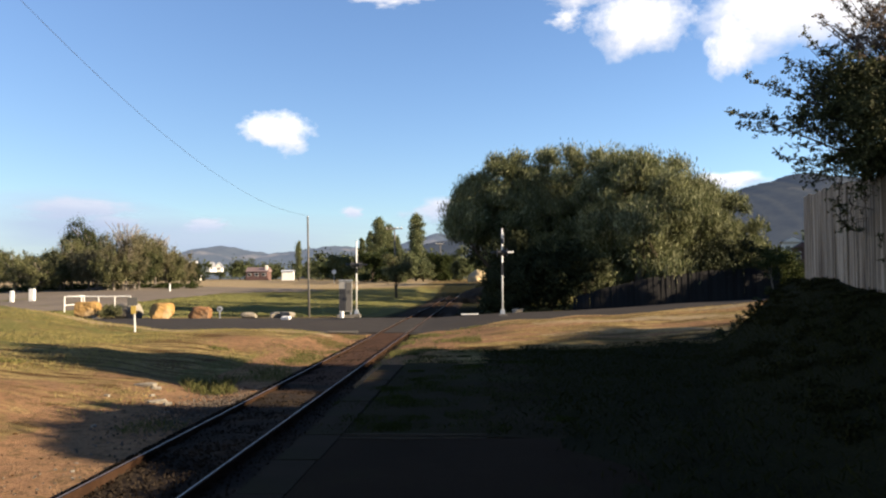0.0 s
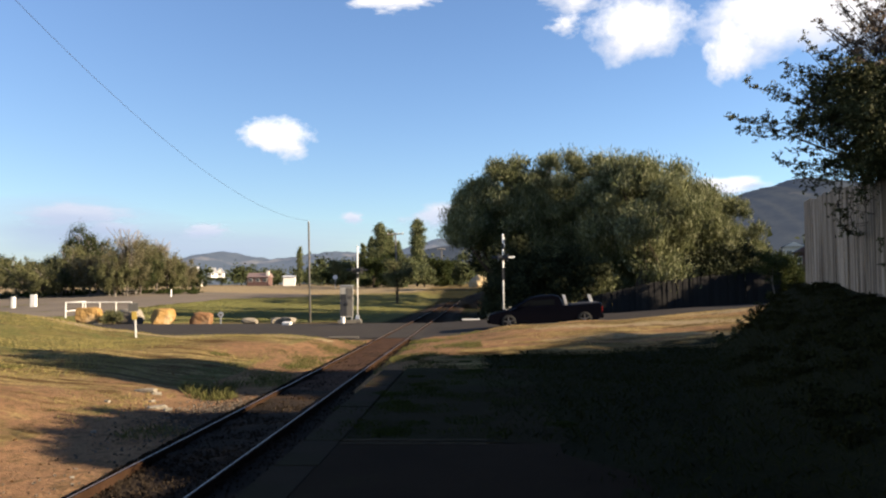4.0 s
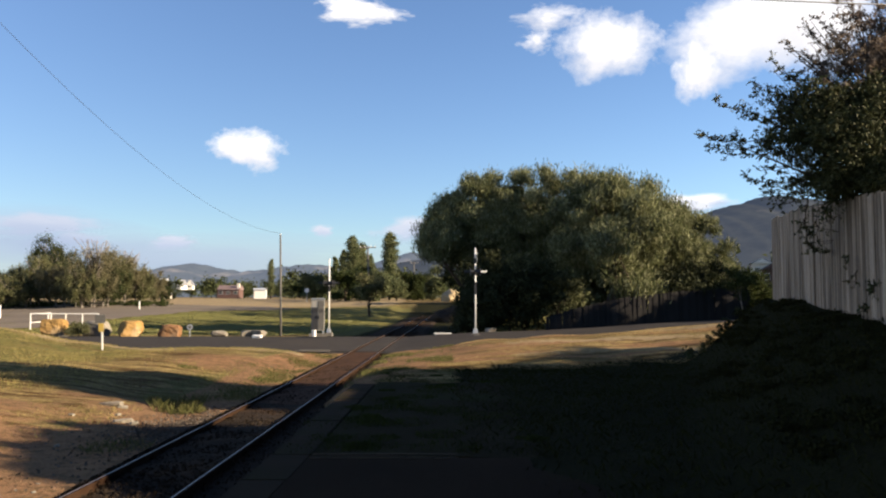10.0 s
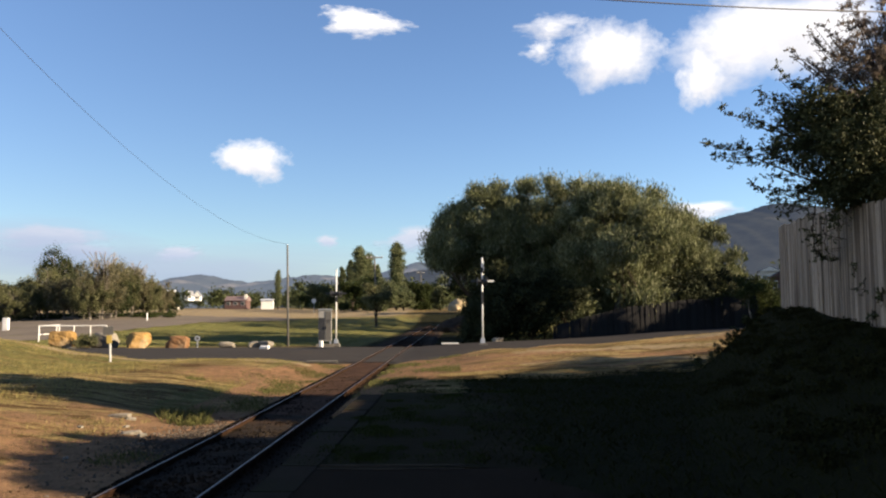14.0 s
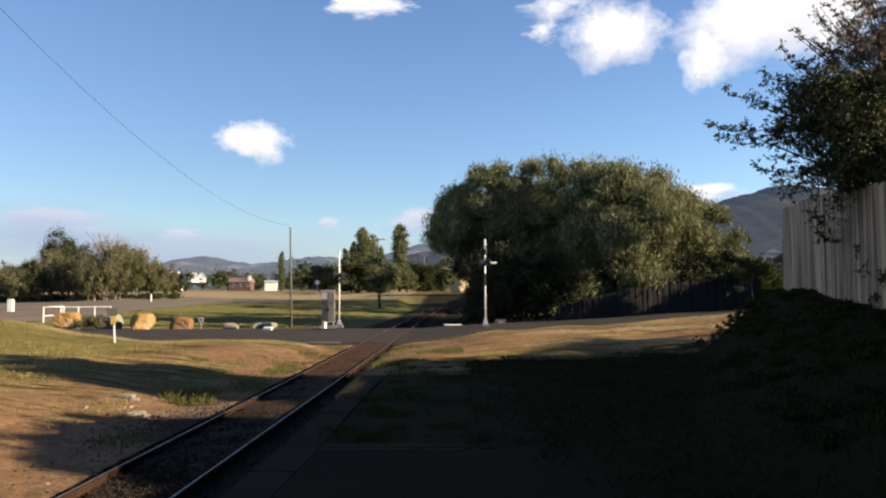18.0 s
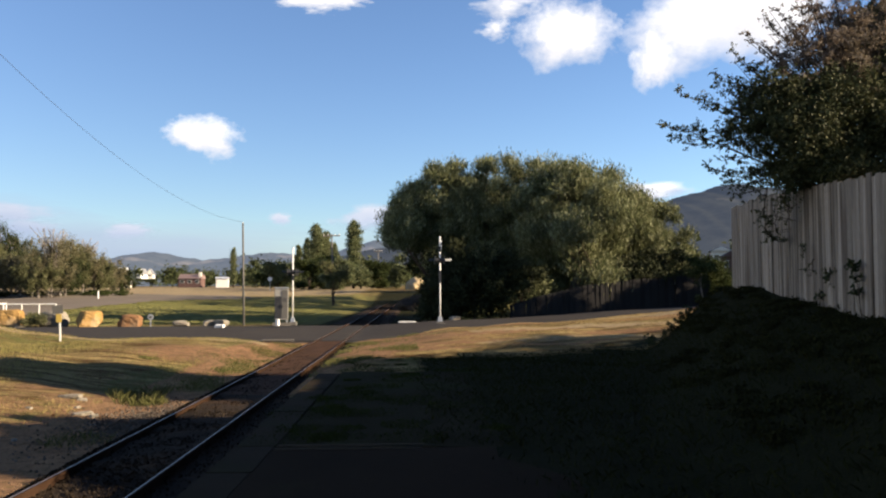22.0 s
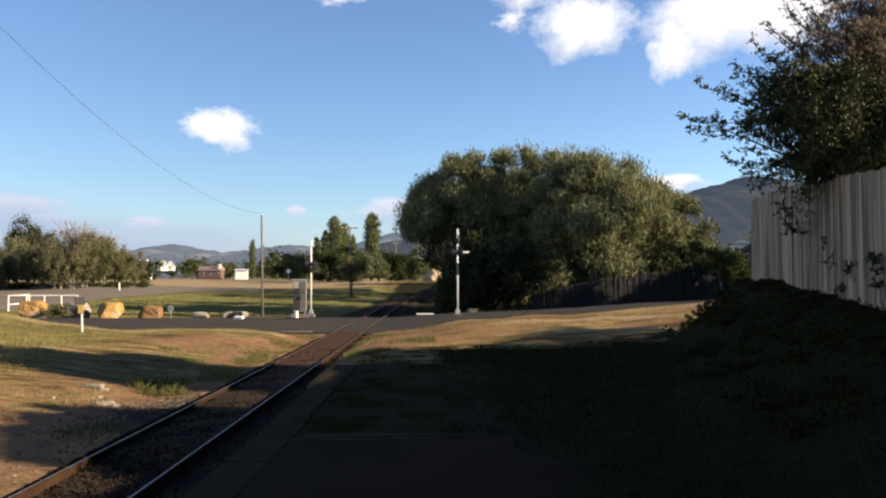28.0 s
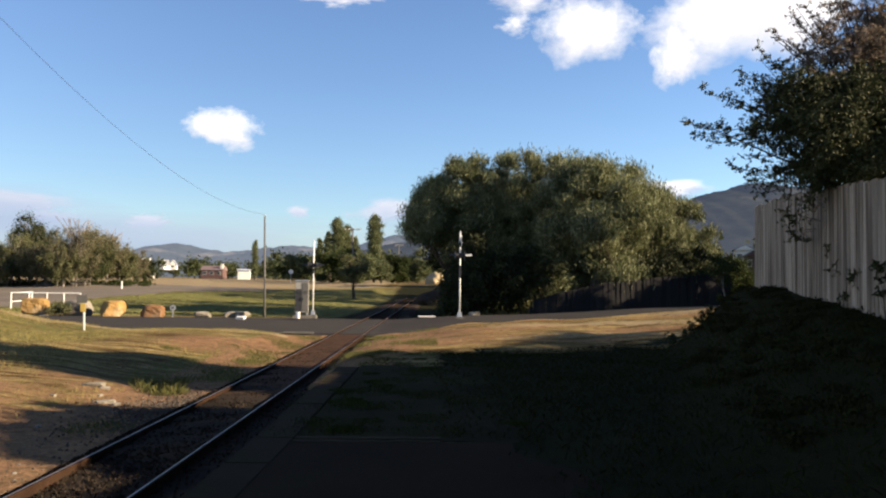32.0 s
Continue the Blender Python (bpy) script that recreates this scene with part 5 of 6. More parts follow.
def build_cabinet():
    x, y = -7.05, 46.0
    cab = tagged(new("relay_cabinet"), "grey steel railway relay cabinet with weathered doors", "cabinet")
    cab.matrix_world = pose(x, y, float(height_of(x, y)) + 0.1, 0, 0, 6)
    part("plinth", block(bmesh.new(), 1.0, 0.85, 0.3, pose(0, 0, -0.2), 0.02), CONCRETE, cab)
    part("body", block(bmesh.new(), 0.74, 0.62, 1.78, pose(0, 0, 0.26), 0.015), CABINET, cab)
    part("roof", block(bmesh.new(), 0.82, 0.72, 0.07, pose(0, 0, 2.04), 0.02), GALV, cab)
    for s in (-1, 1):
        door = new("door", mesh_of("door", block(bmesh.new(), 0.34, 0.02, 1.25 if s < 0 else 1.62, pose(s * 0.178, -0.322, 0.34), 0.006), GREY if s > 0 else BLACK))
        door.parent = cab
        part("handle", block(bmesh.new(), 0.03, 0.04, 0.16, pose(s * 0.06, -0.35, 0.95), 0.006), BLACK, door)
        for k in range(5):
            part("vent_slot", block(bmesh.new(), 0.22, 0.012, 0.014, pose(s * 0.178, -0.336, 1.3 + 0.045 * k)), BLACK, door)
    for s in (-0.30, 0.30):
        part("leg", block(bmesh.new(), 0.1, 0.4, 0.2, pose(s, 0, 0.07), 0.01), GALV, cab)
    post = thing("marker_stub", rod(bmesh.new(), (0, 0, -0.05), (0, 0, 0.42), 0.11, 0.10, 12), WHITE, "short white post beside the relay cabinet", "post", at=pose(x - 0.05, y - 1.0, float(height_of(x, y - 1.0))))
    return post


def build_rock(seed, x, y, w, d, h, material, label, turn=0.0):
    """A quarried block: a rough box with broken corners."""
    rng = np.random.default_rng(seed)
    bm = bmesh.new()
    bmesh.ops.create_cube(bm, size=2.0)
    bmesh.ops.subdivide_edges(bm, edges=bm.edges[:], cuts=7, use_grid_fill=True)
    cuts = [(Vector(unit(rng.normal(size=3) + np.array((0, 0, 0.3)))), rng.uniform(0.92, 1.35)) for _ in range(13)]
    for v in bm.verts:
        p = v.co.copy()
        for way, far in cuts:
            over = p.dot(way) - far
            if over > 0:
                p -= way * over
        p *= 1 - 0.10 * (p.length / 1.7) ** 4
        p += p.normalized() * (0.10 * noise.noise(p * 1.7 + Vector((seed, 0, 0))) + 0.07 * noise.noise(p * 5 + Vector((0, seed, 0))))
        v.co = Vector((p.x * w / 2, p.y * d / 2, (p.z + 0.85) * h / 2))
    z = float(height_of(x, y)) if y > 45.5 or y < 30 else float(road_height(x)) - 0.03
    return thing("boulder", bm, material, label, "rock", "boulders along the road", at=pose(x, y, z - 0.03, 0, 0, turn))


def build_rocks():
    tan, pale = "large tan sandstone block beside the road", "low pale stone on the grass verge"
    build_rock(101, -21.45, 44.6, 1.28, 1.1, 1.05, SANDSTONE, tan, 10)
    build_rock(102, -19.4, 45.4, 1.50, 1.1, 0.92, PALESTONE, "pale sandstone block with a shrub before it", -12)
    build_rock(103, -17.3, 44.8, 1.28, 1.2, 0.95, SANDSTONE, tan, 30)
    build_rock(104, -14.9, 44.5, 1.05, 0.9, 0.74, REDSTONE, "broken reddish sandstone block beside the road", 8)
    build_rock(105, -15.45, 44.9, 0.6, 0.6, 0.5, REDSTONE, "small reddish stone beside a larger one", 40)
    build_rock(106, -12.4, 45.0, 0.85, 0.6, 0.36, PALESTONE, pale, 0)
    build_rock(107, -10.9, 45.3, 0.7, 0.6, 0.36, PALESTONE, "low grey stone on the grass verge", 20)
    build_rock(108, -10.2, 45.1, 0.75, 0.6, 0.38, PALESTONE, pale, -20)
    build_rock(109, -20.6, 43.9, 0.5, 0.3, 0.16, PALESTONE, pale, 30)
    build_rock(110, 2.8, 45.0, 0.6, 0.45, 0.24, PALESTONE, "low stone beside the crossing mast", 30)
    slab = block(bmesh.new(), 0.46, 0.34, 0.15, pose(0, 0, 0, 8, 0, 0), 0.03)
    thing("white_kerb_block", slab, WHITE, "white painted kerb block at the road's edge", "kerb block", at=pose(-9.37, 41.0, 0.05, 0, 0, -8))
    kerb = block(bmesh.new(), 1.0, 0.25, 0.08, Matrix(), 0.03)
    thing("white_kerb_block", kerb, WHITE, "long white painted kerb block beside the crossing", "kerb block", at=pose(0.1, 44.9, 0.08, 0, 0, 3))
    kerb = block(bmesh.new(), 1.2, 0.14, 0.08, Matrix(), 0.02)
    thing("kerb", kerb, CONCRETE, "low concrete kerb at the crossing's edge", "kerb", at=pose(-4.9, 31.2, -0.02, 0, 0, 2))
    kerb = block(bmesh.new(), 0.9, 0.3, 0.08, Matrix(), 0.02)
    thing("kerb", kerb, CONCRETE, "low concrete kerb below the crossing mast", "kerb", at=pose(2.0, 38.6, 0.22, 0, 0, -40))


def build_rail_barrier():
    bar = tagged(new("rail_barrier"), "low white painted pipe barrier by the car park", "barrier")
    x0, y0 = -27.3, 53.4
    bar.location = (x0, y0, float(height_of(x0, y0)))
    part("top_rail", rod(bmesh.new(), (-0.03, 0, 1.08), (4.3, 0.58, 1.08), 0.036, 0.036, 10), WHITE, bar)
    part("end_rail", rod(bmesh.new(), (0, 0, 1.08), (-0.3, 3.4, 1.08), 0.036, 0.036, 10), WHITE, bar)
    for x, y in ((0, 0), (1.1, 0.15), (2.2, 0.30), (3.25, 0.44), (4.27, 0.575), (-0.3, 3.4)):
        part("post", rod(bmesh.new(), (x, y, -0.2), (x, y, 1.08), 0.042, 0.042, 10), WHITE, bar)
    part("lower_rail", rod(bmesh.new(), (0, 0, 0.5), (-0.3, 3.4, 0.5), 0.04, 0.04, 8), WHITE, bar)
    for px, d, w, h in ((-35, 78, 0.32, 1.2), (2, 79, 0.56, 1.3)):
        p = spot(px, 540, d)
        thing("bollard", block(bmesh.new(), w, 0.4, h, Matrix(), 0.05), WHITE, "white painted block post by the car park", "bollard", at=pose(p.x, p.y, float(height_of(p.x, p.y)) - 0.02))
    for px, d, h in ((252, 98, 1.0),):
        p = spot(px, 540, d)
        thing("marker_post", rod(bmesh.new(), (0, 0, -0.05), (0, 0, h), 0.09, 0.08, 10), WHITE, "short white post under the park trees", "post", at=pose(p.x, p.y, float(height_of(p.x, p.y))))


def build_marker():
    x, y = -11.46, 27.25
    z = float(height_of(x, y))
    post = tagged(new("roadside_marker"), "white marker post with a yellow plate and grey sign", "marker post")
    post.matrix_world = pose(x, y, z, 0, -2.5, 8)
    part("post", block(bmesh.new(), 0.055, 0.04, 1.05, pose(0, 0, -0.15), 0.008), WHITE, post)
    part("yellow_plate", block(bmesh.new(), 0.17, 0.02, 0.28, pose(-0.02, -0.04, 0.62), 0.006), YELLOW, post, "yellow plate")
    part("sign_board", block(bmesh.new(), 0.34, 0.02, 0.27, pose(-0.05, -0.02, 0.92), 0.006), GREY, post, "grey sign board seen from behind")
    part("brace", block(bmesh.new(), 0.03, 0.03, 0.3, pose(0, 0, 0.9)), GALV, post)
    x, y = -14.0, 44.8
    sign = tagged(new("small_sign"), "small pale round-topped sign on a short post", "sign")
    sign.matrix_world = pose(x, y, float(height_of(x, y)), 0, 0, 5)
    part("post", block(bmesh.new(), 0.07, 0.05, 0.6, pose(0, 0, -0.1), 0.005), GALV, sign)
    part("plate", rod(bmesh.new(), (0, -0.03, 0.58), (0, -0.05, 0.58), 0.16, 0.16, 20), GALV, sign)
    part("plate_mark", block(bmesh.new(), 0.14, 0.012, 0.12, pose(0, -0.056, 0.52)), GREY, sign)
    p = spot(547, 520, 150)
    sign = tagged(new("road_sign"), "round white sign on a tall post across the field", "sign")
    sign.location = (p.x, p.y, float(height_of(p.x, p.y)))
    part("post", rod(bmesh.new(), (0, 0, -0.2), (0, 0, 2.3), 0.05, 0.05, 8), GALV, sign)
    part("plate", rod(bmesh.new(), (0, -0.06, 2.1), (0, -0.09, 2.1), 0.42, 0.42, 24), WHITE, sign)


def build_house(name, x, y, z, w, d, h, ridge, wall, roof, label, turn=0.0, windows=2, chimney=False, gable=False):
    """A plain house: walls, a pitched roof with eaves, windows and a door."""
    house = tagged(new(name), label, "house")
    house.matrix_world = pose(x, y, z, 0, 0, turn)
    part("wall", block(bmesh.new(), w, d, h + 0.6, pose(0, 0, -0.6)), wall, house)
    bm = bmesh.new()
    e = 0.35
    if gable:
        ring = [(-w / 2 - e, -d / 2 - e, h), (w / 2 + e, -d / 2 - e, h), (0, -d / 2 - e, h + ridge), (-w / 2 - e, d / 2 + e, h), (w / 2 + e, d / 2 + e, h), (0, d / 2 + e, h + ridge)]
        faces = ((0, 2, 5, 3), (1, 4, 5, 2), (0, 3, 4, 1), (0, 1, 2), (3, 5, 4))
    else:
        ring = [(-w / 2 - e, -d / 2 - e, h), (w / 2 + e, -d / 2 - e, h), (w / 2 + e, d / 2 + e, h), (-w / 2 - e, d / 2 + e, h), (-w / 2 - e, 0, h + ridge), (w / 2 + e, 0, h + ridge)]
        faces = ((0, 1, 5, 4), (2, 3, 4, 5), (0, 4, 3), (1, 2, 5), (0, 3, 2, 1))
    vs = [bm.verts.new(v) for v in ring]
    for f in faces:
        bm.faces.new([vs[i] for i in f])
    bmesh.ops.recalc_face_normals(bm, faces=bm.faces[:])
    part("roof", bm, roof, house)
    if gable:
        bm = bmesh.new()
        vs = [bm.verts.new(v) for v in ((-w / 2, -d / 2 - e - 0.02, h), (w / 2, -d / 2 - e - 0.02, h), (0, -d / 2 - e - 0.02, h + ridge * 0.9))]
        bm.faces.new(vs)
        part("gable", bm, wall, house)
    for k in range(windows):
        wx = w * ((k + 0.5) / windows - 0.5)
        win = new("window", mesh_of("window", block(bmesh.new(), w * 0.28 / windows * 2, 0.08, h * 0.42, pose(wx, -d / 2, h * 0.35)), WHITE))
        win.parent = house
        part("pane", block(bmesh.new(), w * 0.24 / windows * 2, 0.03, h * 0.36, pose(wx, -d / 2 - 0.05, h * 0.38)), DARKGLASS, win)
    if chimney:
        part("chimney", block(bmesh.new(), 0.9, 0.9, h + ridge + 0.6, pose(w * 0.44, -d * 0.3, 0), 0.03), wall if chimney is True else chimney, house)
    return house


DARKGLASS, _t, _p = nodes_of("window_glass")
_p.inputs["Base Color"].default_value, _p.inputs["Roughness"].default_value = (0.02, 0.025, 0.03, 1), 0.08
REDWALL = surface("red_brick_wall", (0.13, 0.082, 0.075), (0.10, 0.063, 0.057), 1.0, 12, 0.9, bump=0.3)
CREAM = surface("cream_wall", (0.663, 0.629, 0.561), (0.595, 0.561, 0.493), 1.0, 12, 0.8, bump=0.2)
ROOFIRON = surface("roof_iron", (0.22, 0.155, 0.14), (0.16, 0.11, 0.10), 0.6, 12, 0.6, 0.2, 0.2)
GREYROOF = surface("grey_roof", (0.20, 0.205, 0.22), (0.15, 0.155, 0.165), 0.6, 12, 0.6, 0.1, 0.2)
PALEROOF = surface("pale_roof", (0.62, 0.63, 0.64), (0.52, 0.53, 0.54), 0.6, 12, 0.5, 0.3, 0.2)


def build_town():
    def ground_at(px, d):
        x = (px - 784) * d / 1414.4
        return x, d, float(height_of(x, d))
    x, y, z = ground_at(412, 285)
    build_house("house", x, y, z + 0.6, 7.6, 6, 2.5, 1.6, REDWALL, ROOFIRON, "red brick cottage with a pale chimney across the field", 0, 3, CREAM)
    x, y, z = ground_at(465, 270)
    build_house("shed", x, y, z + 0.4, 3.9, 4, 2.6, 0.5, WHITE, PALEROOF, "white shed at the far edge of the field", 8, 0)
    for px, top, d, w in ((326, 484, 420, 2.6), (341, 484, 430, 3.4)):
        x, y, z = ground_at(px, d)
        z1 = 2 + (520 - 500) * d / 1414.4
        build_house("house", x, y, z1, w, 8, 1.6, 3.0, WHITE, GREYROOF, "white gabled house among the town trees", -6 if px < 330 else 10, 1, gable=True)
    for px, py, d, w, h in ((293, 488, 460, 4.5, 1.6), (297, 514, 300, 4.4, 1.3)):
        x, y, z = ground_at(px, d)
        build_house("house", x, y, 2 + (520 - py) * d / 1414.4 - 1.0, w, 6, h, 1.2, CREAM, PALEROOF, "small cream house among the town trees", 5, 2)
    for px, py, d, w in ((1352, 450, 120, 3.6), (1368, 459, 105, 2.6), (1340, 459, 130, 2.4)):
        x, y, z = ground_at(px, d)
        build_house("house", x, y, 2 + (520 - py) * d / 1414.4 - 2.75, w * 0.8, 6, 2.2, 0.8, CREAM if w > 3 else REDWALL, GREYROOF, "grey-roofed house beyond the trees", -20, 2, gable=True)


def build_benches():
    for px, d, turn in ((178, 104, 10), (60, 108, -15), (130, 106, 30)):
        x = (px - 784) * d / 1414.4
        table = tagged(new("picnic_table"), "weathered timber picnic table under the park trees", "picnic table", "picnic tables")
        table.matrix_world = pose(x, d, float(height_of(x, d)), 0, 0, turn)
        part("tabletop", block(bmesh.new(), 1.9, 0.75, 0.06, pose(0, 0, 0.72), 0.01), TIMBER, table)
        for s in (-1, 1):
            part("bench", block(bmesh.new(), 1.9, 0.28, 0.05, pose(0, s * 0.72, 0.43), 0.01), TIMBER, table)
            part("leg", block(bmesh.new(), 0.1, 1.5, 0.08, pose(s * 0.7, 0, 0.36), 0.01), TIMBER, table)
            part("support", block(bmesh.new(), 0.1, 0.12, 0.73, pose(s * 0.7, 0, 0), 0.01), TIMBER, table)


def blades(name, rng, x, y, length, width, material, lean_by=0.5, z=None):
    """Grass: one bent blade a row."""
    n = len(x)
    z = height_of(x, y) if z is None else z
    way = rng.uniform(0, 2 * math.pi, n)
    up = rng.uniform(0.5, 1.2, n) * length
    foot = np.stack([x, y, z - 0.02], 1)
    side = np.stack([np.cos(way), np.sin(way), 0 * way], 1) * (width * rng.uniform(0.6, 1.3, n))[:, None]
    tip = foot + np.stack([rng.normal(size=n) * up * lean_by, rng.normal(size=n) * up * lean_by, up], 1)
    middle = foot * 0.5 + tip * 0.5 + np.stack([0 * up, 0 * up, up * 0.12], 1)
    return quads(name, np.stack([foot - side, foot + side, middle + side * 0.7, tip], 1), material)


def build_grass():
    rng = np.random.default_rng(77)
    x, y = rng.uniform(-20, -4.9, 110000), rng.uniform(6, 31, 110000)
    u = x - TRACK_X - TRACK_TURN * y
    thin = np.sin(x * 1.1 + 2 * np.sin(y * 0.6)) + np.sin(y * 0.9 + 1.3 * np.sin(x * 0.8))
    bare = np.exp(-((u + 3.6) / 2.2) ** 2) * (y < 17) + np.exp(-((u + 3.4) / 2.2) ** 2 - ((y - 24) / 3.0) ** 2)
    keep = (u < -2.4) & (thin + rng.normal(size=len(x)) * 0.8 > 2.6 * bare - 0.5)
    ob = new("grass", blades("grass", rng, x[keep], y[keep], 0.075, 0.008, GRASS))
    tagged(ob, "short half-dry grass on the bank", "grass", kind="stuff")
    # the sunlit verge before the road
    x, y = rng.uniform(-1.2, 12, 110000), rng.uniform(20.5, 31, 110000)
    u = x - TRACK_X - TRACK_TURN * y
    keep = u > 2.4 + 2.2 * np.exp(-((y - 27) / 3.5) ** 2) + 0.6 * rng.normal(size=len(x))
    keep &= np.sin(0.9 * x + 1.5 * np.sin(0.7 * y)) + 1.3 * np.sin(3.7 * y + 1.2 * np.sin(0.8 * x)) + 0.5 * rng.normal(size=len(x)) > 0.45
    x, y = x[keep], y[keep]
    tagged(new("grass", blades("grass", rng, x, y, 0.05, 0.006, STRAW, 0.8)), "dry straw-coloured grass on the verge", "grass", kind="stuff")
    x, y = rng.uniform(-2.6, 1.2, 26000), rng.uniform(18.5, 30.2, 26000)
    u = x - TRACK_X - TRACK_TURN * y
    keep = (u > 0.85) & (u < 3.4) & (np.sin(2.1 * x + 1.7 * np.sin(1.1 * y)) + np.sin(1.9 * y + x) + 0.6 * rng.normal(size=len(x)) > 0.75)
    tagged(new("grass", blades("grass", rng, x[keep], y[keep], 0.10, 0.007, GREENGRASS, 0.6)), "patchy green weeds and grass beside the rail", "grass", kind="stuff")
    x, y = rng.uniform(-6.2, -3.4, 26000), rng.uniform(17, 30, 26000)
    u = x - TRACK_X - TRACK_TURN * y
    keep = (u < -0.85) & (np.exp(-((u + 1.5) / 0.7) ** 2) + 0.6 * np.sin(1.6 * y + 2 * x) + 0.4 * rng.normal(size=len(x)) > 1.1)
    tagged(new("grass", blades("grass", rng, x[keep], y[keep], 0.09, 0.007, GREENGRASS, 0.6)), "patchy olive grass along the foot of the bank", "grass", kind="stuff")
    # the field beyond the road
    y = 47 + 55 * rng.random(70000) ** 1.3
    x = -30 + 34 * rng.random(70000)
    keep = np.abs(x - TRACK_X - TRACK_TURN * y) > 4
    tagged(new("grass", blades("grass", rng, x[keep], y[keep], 0.09, 0.018, FIELDGRASS, 0.8)), "mown yellow-green grass of the field", "grass", kind="stuff")
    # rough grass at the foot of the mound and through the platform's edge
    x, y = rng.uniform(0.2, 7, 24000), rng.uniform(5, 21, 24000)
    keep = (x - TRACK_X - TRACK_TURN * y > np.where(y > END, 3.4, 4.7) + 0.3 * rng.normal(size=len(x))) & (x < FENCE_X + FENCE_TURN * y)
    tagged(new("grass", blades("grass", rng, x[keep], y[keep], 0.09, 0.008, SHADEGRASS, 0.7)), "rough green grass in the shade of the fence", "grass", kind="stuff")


def build_clods():
    """Crumbs of earth and small stones over the bare bank."""
    rng = np.random.default_rng(78)
    n = 900
    y = rng.uniform(6, 29, n)
    u = -1.6 - np.abs(rng.normal(size=n)) * 2.6
    x = u + TRACK_X + TRACK_TURN * y
    size = rng.uniform(0.006, 0.02, n) * np.where(rng.random(n) < 0.04, 2.2, 1)
    c = np.stack([x, y, height_of(x, y) + size * 0.2], 1)
    out = []
    for _ in range(2):
        a = unit(rng.normal(size=(n, 3))) * size[:, None]
        b = unit(np.cross(a, rng.normal(size=(n, 3)))) * size[:, None] * 0.8
        out.append(np.stack([c - a, c + b, c + a, c - b], 1))
    tagged(new("clods", quads("clods", np.concatenate(out), CLOD)), "crumbs of brown earth and small stones on the bank", "stones", kind="stuff")


CLOD = surface("earth_clods", (0.169, 0.0915, 0.0458), (0.12, 0.0634, 0.0317), 0.8, 30, 0.95, bump=0.4, stain=(0.183, 0.134, 0.0845))


def build_gravel():
    """Loose gravel strewn on the shoulder, left of the rails."""
    rng = np.random.default_rng(79)
    n = 4500
    y = np.concatenate([rng.normal(13.2, 0.9, 4200), rng.uniform(7, 16, 300)])
    u = -0.75 - np.abs(rng.normal(size=n)) * np.where(y > 11.5, 0.55, 0.7)
    u = np.where((rng.random(n) < 0.35) & (y > 11.5) & (y < 14.5), rng.uniform(-0.45, 0.4, n), u)
    size = rng.uniform(0.010, 0.026, n)
    x = u + TRACK_X + TRACK_TURN * y
    c = np.stack([x, y, np.where(u > -0.7, -0.09, height_of(x, y) + size * 0.4)], 1)
    out = []
    for _ in range(2):
        a = unit(rng.normal(size=(n, 3))) * size[:, None]
        b = unit(np.cross(a, rng.normal(size=(n, 3)))) * size[:, None] * 0.8
        out.append(np.stack([c - a, c + b, c + a, c - b], 1))
    tagged(new("gravel", quads("gravel", np.concatenate(out), GRIT)), "loose grey-brown gravel beside the rail", "gravel", kind="stuff")


GRIT = surface("loose_gravel", (0.155, 0.132, 0.111), (0.0774, 0.0634, 0.0521), 8.0, 60, 0.95, bump=0.4, stain=(0.0845, 0.0528, 0.0317))


def tuft(name, seed, x, y, spread, n, length, material, label, category, z=None):
    rng = np.random.default_rng(seed)
    a, r = rng.uniform(0, 6.283, n), spread * np.sqrt(rng.random(n))
    ob = new(name, blades(name, rng, x + r * np.cos(a), y + r * np.sin(a), length, 0.006, material, 0.45, None if z is None else np.full(n, z)))
    return tagged(ob, label, category, "weeds and tufts", "stuff")


